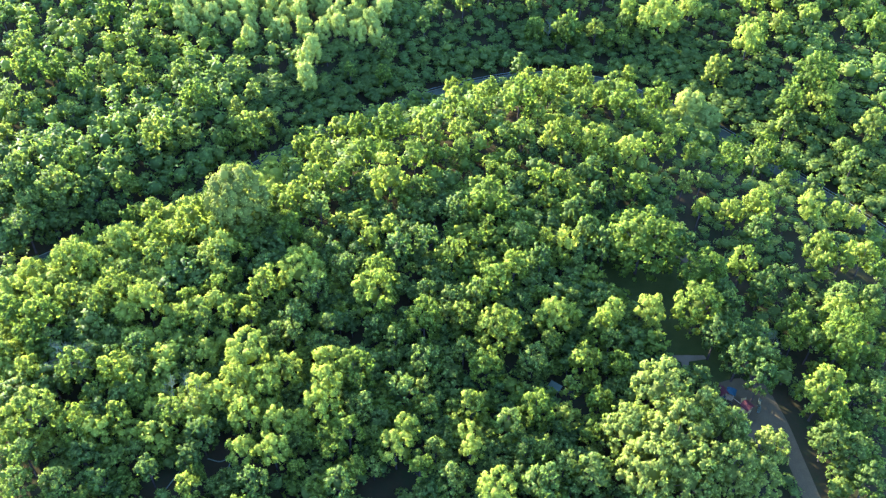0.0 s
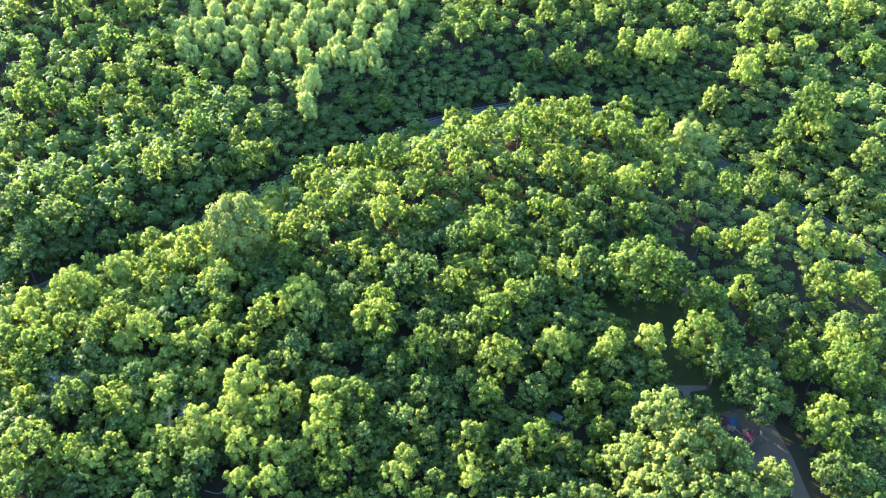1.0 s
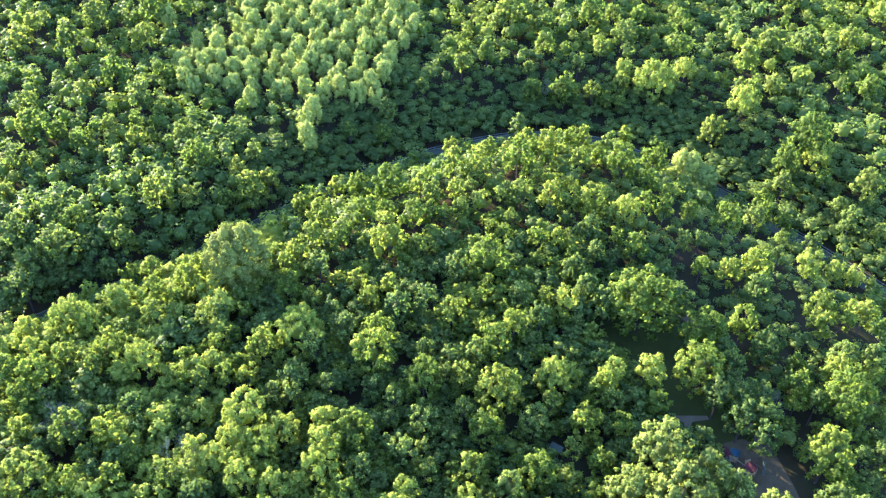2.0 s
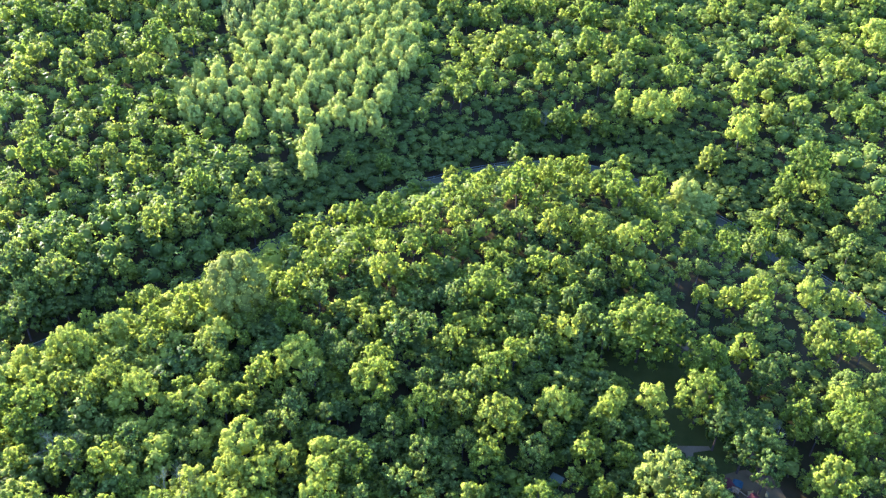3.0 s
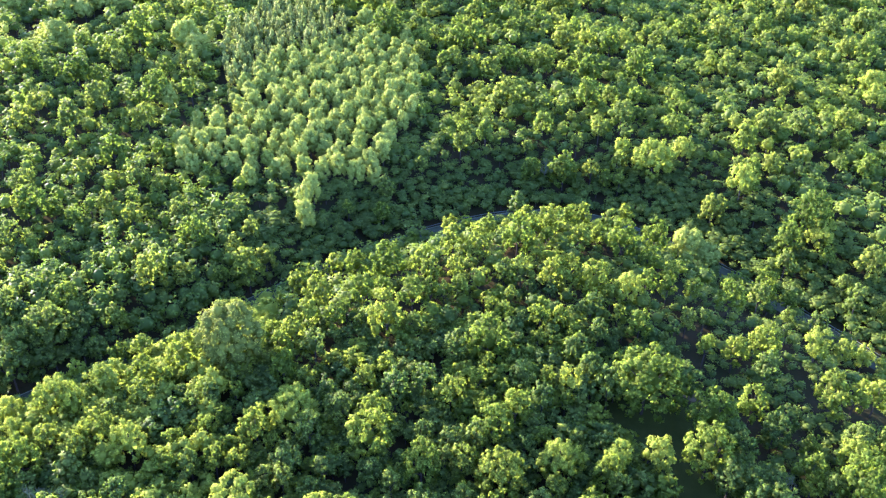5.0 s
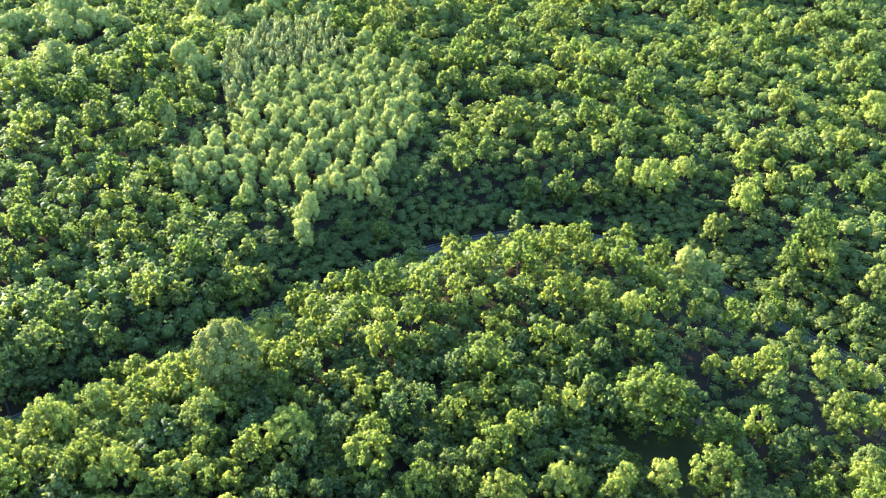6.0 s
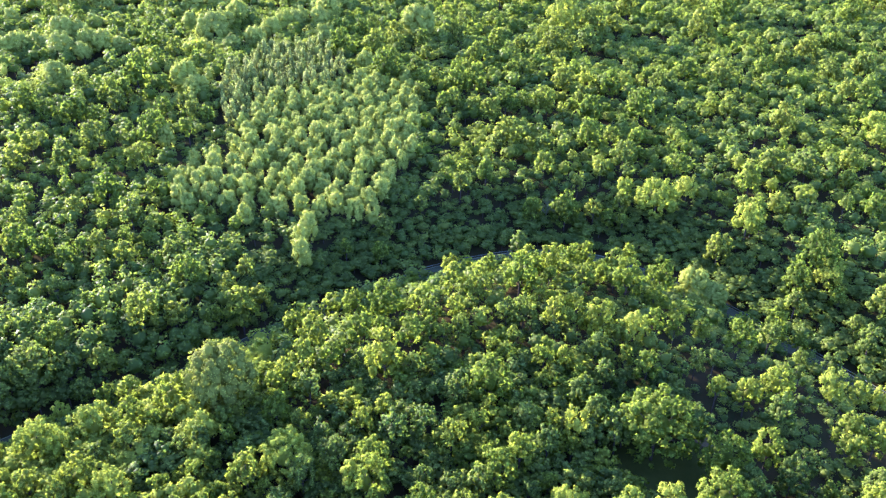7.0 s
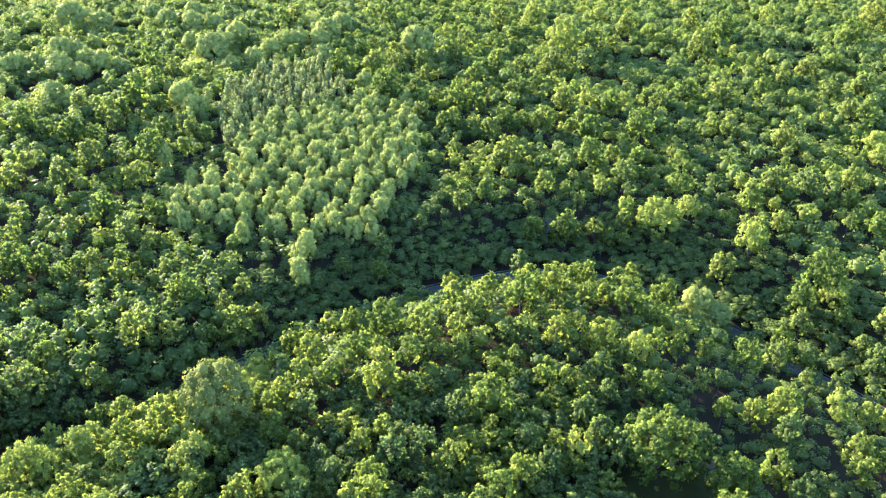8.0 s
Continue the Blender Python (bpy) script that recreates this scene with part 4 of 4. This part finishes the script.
dead_tree(-74.6, 104.0, 12.5, 11)
dead_tree(-50.7, 95.2, 13.0, 12)
dead_tree(33.7, 251.3, 10.0, 13)
dead_tree(69.2, 114.2, 8.0, 14)


# ---- things in the clearing ----
def paint(name, colour, rough=0.75):
    """Worn outdoor paint: patchy tone and faded spots."""
    return mottled(name, 0.7, [(0.3, tuple(c * 0.7 for c in colour)), (0.7, tuple(min(1.0, c * 1.2 + 0.01) for c in colour))], rough, 0.004)


RED = paint("red_paint", (0.060, 0.014, 0.008))
BLUE = paint("blue_paint", (0.016, 0.044, 0.042))
YELLOW = paint("yellow_paint", (0.26, 0.19, 0.05))
TIMBER = mottled("tan_timber", 0.4, [(0.3, (0.180, 0.132, 0.056)), (0.7, (0.306, 0.242, 0.112))], 0.7, 0.006)
SHEET = mottled("blue_grey_sheet", 0.9, [(0.3, (0.062, 0.075, 0.036)), (0.7, (0.088, 0.104, 0.050))], 0.65, 0.004)
STEEL = mottled("galvanised_steel", 0.5, [(0.3, (0.090, 0.105, 0.070)), (0.7, (0.153, 0.179, 0.119))], 0.45, 0.002)


def box(bm, lo, hi, turn=None, bevel=0.0):
    """A box between two corners, turned about its middle, with softened edges."""
    size = Vector(hi) - Vector(lo)
    m = Matrix.Translation((Vector(lo) + Vector(hi)) / 2) @ (turn or Matrix()) @ Matrix.Diagonal((*size, 1))
    made = bmesh.ops.create_cube(bm, size=1.0, matrix=m)["verts"]
    if bevel:
        bmesh.ops.bevel(bm, geom=list({e for v in made for e in v.link_edges}), offset=bevel, segments=1, affect="EDGES")
    return bm


def gable_roof(width, depth, rise, thick):
    """A pitched roof of two slabs, its eaves at zero."""
    bm = bmesh.new()
    for side in (-1, 1):
        rows = []
        for y in (-depth / 2, depth / 2):
            rows.append([bm.verts.new((side * width / 2, y, 0)), bm.verts.new((0, y, rise)), bm.verts.new((0, y, rise + thick)), bm.verts.new((side * width / 2, y, thick))])
        for k in range(4):
            bm.faces.new((rows[0][k], rows[0][(k + 1) % 4], rows[1][(k + 1) % 4], rows[1][k]))
        bm.faces.new(rows[0])
        bm.faces.new(rows[1])
    bmesh.ops.recalc_face_normals(bm, faces=bm.faces)
    return bm


def play_tower(x, y, turn, roof_skin, roof_words, panel_skin):
    """A tower on four posts with a deck, a pitched roof and side panels."""
    thing = new("play_tower")
    for sx in (-0.75, 0.75):
        for sy in (-0.75, 0.75):
            part("post", box(bmesh.new(), (sx - 0.06, sy - 0.06, -0.05), (sx + 0.06, sy + 0.06, 2.7), bevel=0.012), TIMBER, thing)
    part("deck", box(bmesh.new(), (-0.85, -0.85, 1.2), (0.85, 0.85, 1.3), bevel=0.015), TIMBER, thing)
    roof = part("roof", gable_roof(2.3, 2.1, 0.75, 0.06), roof_skin, thing, roof_words)
    roof.matrix_local = pose(0, 0, 2.68)
    for k, spin in enumerate((0, 180)):
        panel = part("side_panel", box(bmesh.new(), (-0.7, -0.03, 1.35), (0.7, 0.03, 2.0), bevel=0.02), panel_skin, thing)
        panel.matrix_local = pose(0, 0, 0, 0, 0, spin) @ pose(0, 0.8, 0)
    thing.matrix_world = pose(x, y, 0.045, 0, 0, turn)
    return tagged(thing, "wooden play tower with deck and painted pitched roof", "play tower", "playground equipment")


first = play_tower(57.7, 103.5, 20, RED, "red pitched roof", BLUE)
second = play_tower(62.1, 100.1, 35, RED, "faded red pitched roof", YELLOW)

# blue canopy of a third tower
third = new("play_shelter")
for sx in (-0.9, 0.9):
    for sy in (-0.8, 0.8):
        part("post", box(bmesh.new(), (sx - 0.05, sy - 0.05, -0.05), (sx + 0.05, sy + 0.05, 2.6), bevel=0.01), TIMBER, third)
bm = bmesh.new()
arch = [(1.25 * math.cos(math.pi * k / 10), 0.55 * math.sin(math.pi * k / 10)) for k in range(11)]
rows = [[bm.verts.new((px, py, 2.55 + pz + lift)) for px, pz in arch] for py in (-1.15, 1.15) for lift in (0.0, 0.05)]
for k in range(10):
    for a, b in ((0, 1), (1, 3), (3, 2), (2, 0)):
        bm.faces.new((rows[a][k], rows[a][k + 1], rows[b][k + 1], rows[b][k]))
bmesh.ops.recalc_face_normals(bm, faces=bm.faces)
part("canopy", bm, BLUE, third, "blue barrel-shaped canopy")
part("floor_board", box(bmesh.new(), (-1.0, -0.9, 0.3), (1.0, 0.9, 0.38), bevel=0.01), TIMBER, third)
third.matrix_world = pose(59.9, 103.9, 0.045, 0, 0, -25) @ Matrix.Scale(0.8, 4)
tagged(third, "play shelter on timber posts under a blue arched canopy", "play shelter", "playground equipment")

# swing: two A-frames and a beam
swing = new("swing_frame")
for sx in (-1.7, 1.7):
    for sy in (-1.0, 1.0):
        bm = bmesh.new()
        branch(bm, (sx, sy, -0.05), (sx, 0, 2.35), 0.06, 0.05, 8)
        part("leg", bm, TIMBER, swing)
bm = bmesh.new()
branch(bm, (-1.95, 0, 2.38), (1.95, 0, 2.38), 0.065, 0.065, 8)
part("beam", bm, TIMBER, swing)
for sx in (-0.75, 0.75):
    seat = part("swing_seat", box(bmesh.new(), (sx - 0.25, -0.1, 0.45), (sx + 0.25, 0.1, 0.5), bevel=0.01), BLUE, swing, "blue swing seat")
    for rope in (-0.22, 0.22):
        bm = bmesh.new()
        branch(bm, (sx + rope, 0, 0.48), (sx + rope, 0, 2.36), 0.012, 0.012, 4)
        part("rope", bm, STEEL, seat)
swing.matrix_world = pose(60.3, 101.6, 0.045, 0, 0, -48)
tagged(swing, "tan timber swing frame with two blue seats", "swing", "playground equipment")

# slide: a curved chute with side walls and a ladder
slide = new("slide")
bm = bmesh.new()
profile = [(-1.6, 1.5), (-1.2, 1.45), (-0.6, 1.1), (0.2, 0.6), (0.9, 0.28), (1.5, 0.2)]
rows = [[bm.verts.new((u, v, w + lift)) for v, lift in ((-0.3, 0.18), (-0.27, 0.0), (0.27, 0.0), (0.3, 0.18), (0.34, 0.18), (0.3, -0.04), (-0.3, -0.04), (-0.34, 0.18))] for u, w in profile]
for a, b in zip(rows, rows[1:]):
    for k in range(8):
        bm.faces.new((a[k], a[(k + 1) % 8], b[(k + 1) % 8], b[k]))
bm.faces.new(rows[0])
bm.faces.new(rows[-1])
bmesh.ops.recalc_face_normals(bm, faces=bm.faces)
part("chute", bm, BLUE, slide, "blue moulded chute")
for sy in (-0.28, 0.28):
    bm = bmesh.new()
    branch(bm, (-2.1, sy, -0.05), (-1.55, sy, 1.75), 0.035, 0.035, 6)
    part("ladder_rail", bm, STEEL, slide)
    bm = bmesh.new()
    branch(bm, (1.4, sy, -0.05), (1.4, sy, 0.2), 0.035, 0.035, 6)
    part("foot", bm, STEEL, slide)
for k in range(5):
    z = 0.25 + k * 0.28
    bm = bmesh.new()
    branch(bm, (-2.1 + 0.305 * (z + 0.05), -0.28, z), (-2.1 + 0.305 * (z + 0.05), 0.28, z), 0.025, 0.025, 6)
    part("rung", bm, STEEL, slide)
slide.matrix_world = pose(61.6, 97.6, 0.045, 0, 0, -75)
tagged(slide, "blue playground slide with steel ladder", "slide", "playground equipment")

# panel board on two posts
board = new("activity_board")
for sx in (-0.55, 0.55):
    part("post", box(bmesh.new(), (sx - 0.05, -0.05, -0.05), (sx + 0.05, 0.05, 1.7), bevel=0.01), TIMBER, board)
part("panel", box(bmesh.new(), (-0.6, -0.025, 0.7), (0.6, 0.025, 1.6), bevel=0.02), YELLOW, board, "yellow painted panel")
board.matrix_world = pose(62.5, 102.3, 0.045, -20, 0, 15)
tagged(board, "yellow activity board on two timber posts", "activity board", "playground equipment")


def park_bench(x, y, turn):
    thing = new("park_bench")
    for k in range(4):
        part("slat", box(bmesh.new(), (-0.9, -0.24 + k * 0.13, 0.43), (0.9, -0.13 + k * 0.13, 0.47), bevel=0.01), SHEET, thing)
    for k in range(2):
        part("back_slat", box(bmesh.new(), (-0.9, 0.3, 0.58 + k * 0.16), (0.9, 0.34, 0.69 + k * 0.16), bevel=0.01), SHEET, thing)
    for sx in (-0.7, 0.7):
        part("leg_frame", box(box(bmesh.new(), (sx - 0.03, -0.22, -0.05), (sx + 0.03, 0.3, 0.43), bevel=0.01), (sx - 0.03, 0.26, 0.4), (sx + 0.03, 0.3, 0.88)), STEEL, thing)
    thing.matrix_world = pose(x, y, 0.045, 0, 0, turn)
    return tagged(thing, "blue-grey slatted park bench beside the path", "bench", "benches")


park_bench(65.4, 101.0, 65)
park_bench(65.9, 102.6, 65)

# small shelter under the trees
shelter = new("shelter")
for sx in (-1.25, 1.25):
    for sy in (-0.95, 0.95):
        part("post", box(bmesh.new(), (sx - 0.06, sy - 0.06, -0.05), (sx + 0.06, sy + 0.06, 2.3), bevel=0.01), TIMBER, shelter)
roof = part("roof", box(bmesh.new(), (-1.6, -1.25, -0.04), (1.6, 1.25, 0.04), bevel=0.012), SHEET, shelter, "blue-grey sheet roof")
roof.matrix_local = pose(0, 0, 2.36, 6, 0, 0)
for k in range(7):
    seam = part("seam", box(bmesh.new(), (-1.5 + k * 0.5 - 0.02, -1.24, 0.04), (-1.5 + k * 0.5 + 0.02, 1.24, 0.07)), SHEET, roof)
part("seat_board", box(bmesh.new(), (-1.2, 0.45, 0.42), (1.2, 0.85, 0.47), bevel=0.01), TIMBER, shelter)
for sx in (-1.0, 1.0):
    part("seat_leg", box(bmesh.new(), (sx - 0.05, 0.5, -0.05), (sx + 0.05, 0.8, 0.43), bevel=0.01), TIMBER, shelter)
shelter.matrix_world = pose(23.6, 104.4, rise_of(23.6, 104.4), 0, 0, -35) @ Matrix.Scale(0.85, 4)
tagged(shelter, "small open shelter with a blue-grey sheet roof", "shelter")

# pale edging of footpaths in the western glade
for n, line in enumerate(([(-52, 77.5), (-50.5, 81), (-49, 84.5), (-47.5, 88)], [(-44.5, 87), (-42, 86.4), (-40.5, 87.2)], [(-41.2, 82.6), (-40.2, 84), (-40.0, 86)], [(-40.5, 80), (-39, 79), (-37, 78.8)])):
    setting("path_edging", strip(smooth(line), -0.1, 0.1, -0.05, 0.1), CONCRETE, "pale narrow edging of a footpath", "kerb")


# guard rail along the outer side of the road
def guard_rail(first_step, last_step):
    line = offset(ROAD_EDGE, 0.75)[first_step:last_step]
    thing = new("guard_rail")
    part("rail", strip(line, -0.04, 0.04, 0.52, 0.7, hollow), STEEL, thing)
    me = bpy.data.meshes.new("post")
    bm = box(bmesh.new(), (-0.06, -0.06, -0.1), (0.06, 0.06, 0.72), bevel=0.01)
    bm.to_mesh(me)
    bm.free()
    me.materials.append(STEEL)
    for p in line[::2]:
        post = part("post", me, None, thing)
        post.matrix_local = pose(p.x, p.y, hollow(p.x))
    return tagged(thing, "low galvanised guard rail along the road edge", "guard rail", "guard rails")


guard_rail(58, 76)
guard_rail(100, 126)
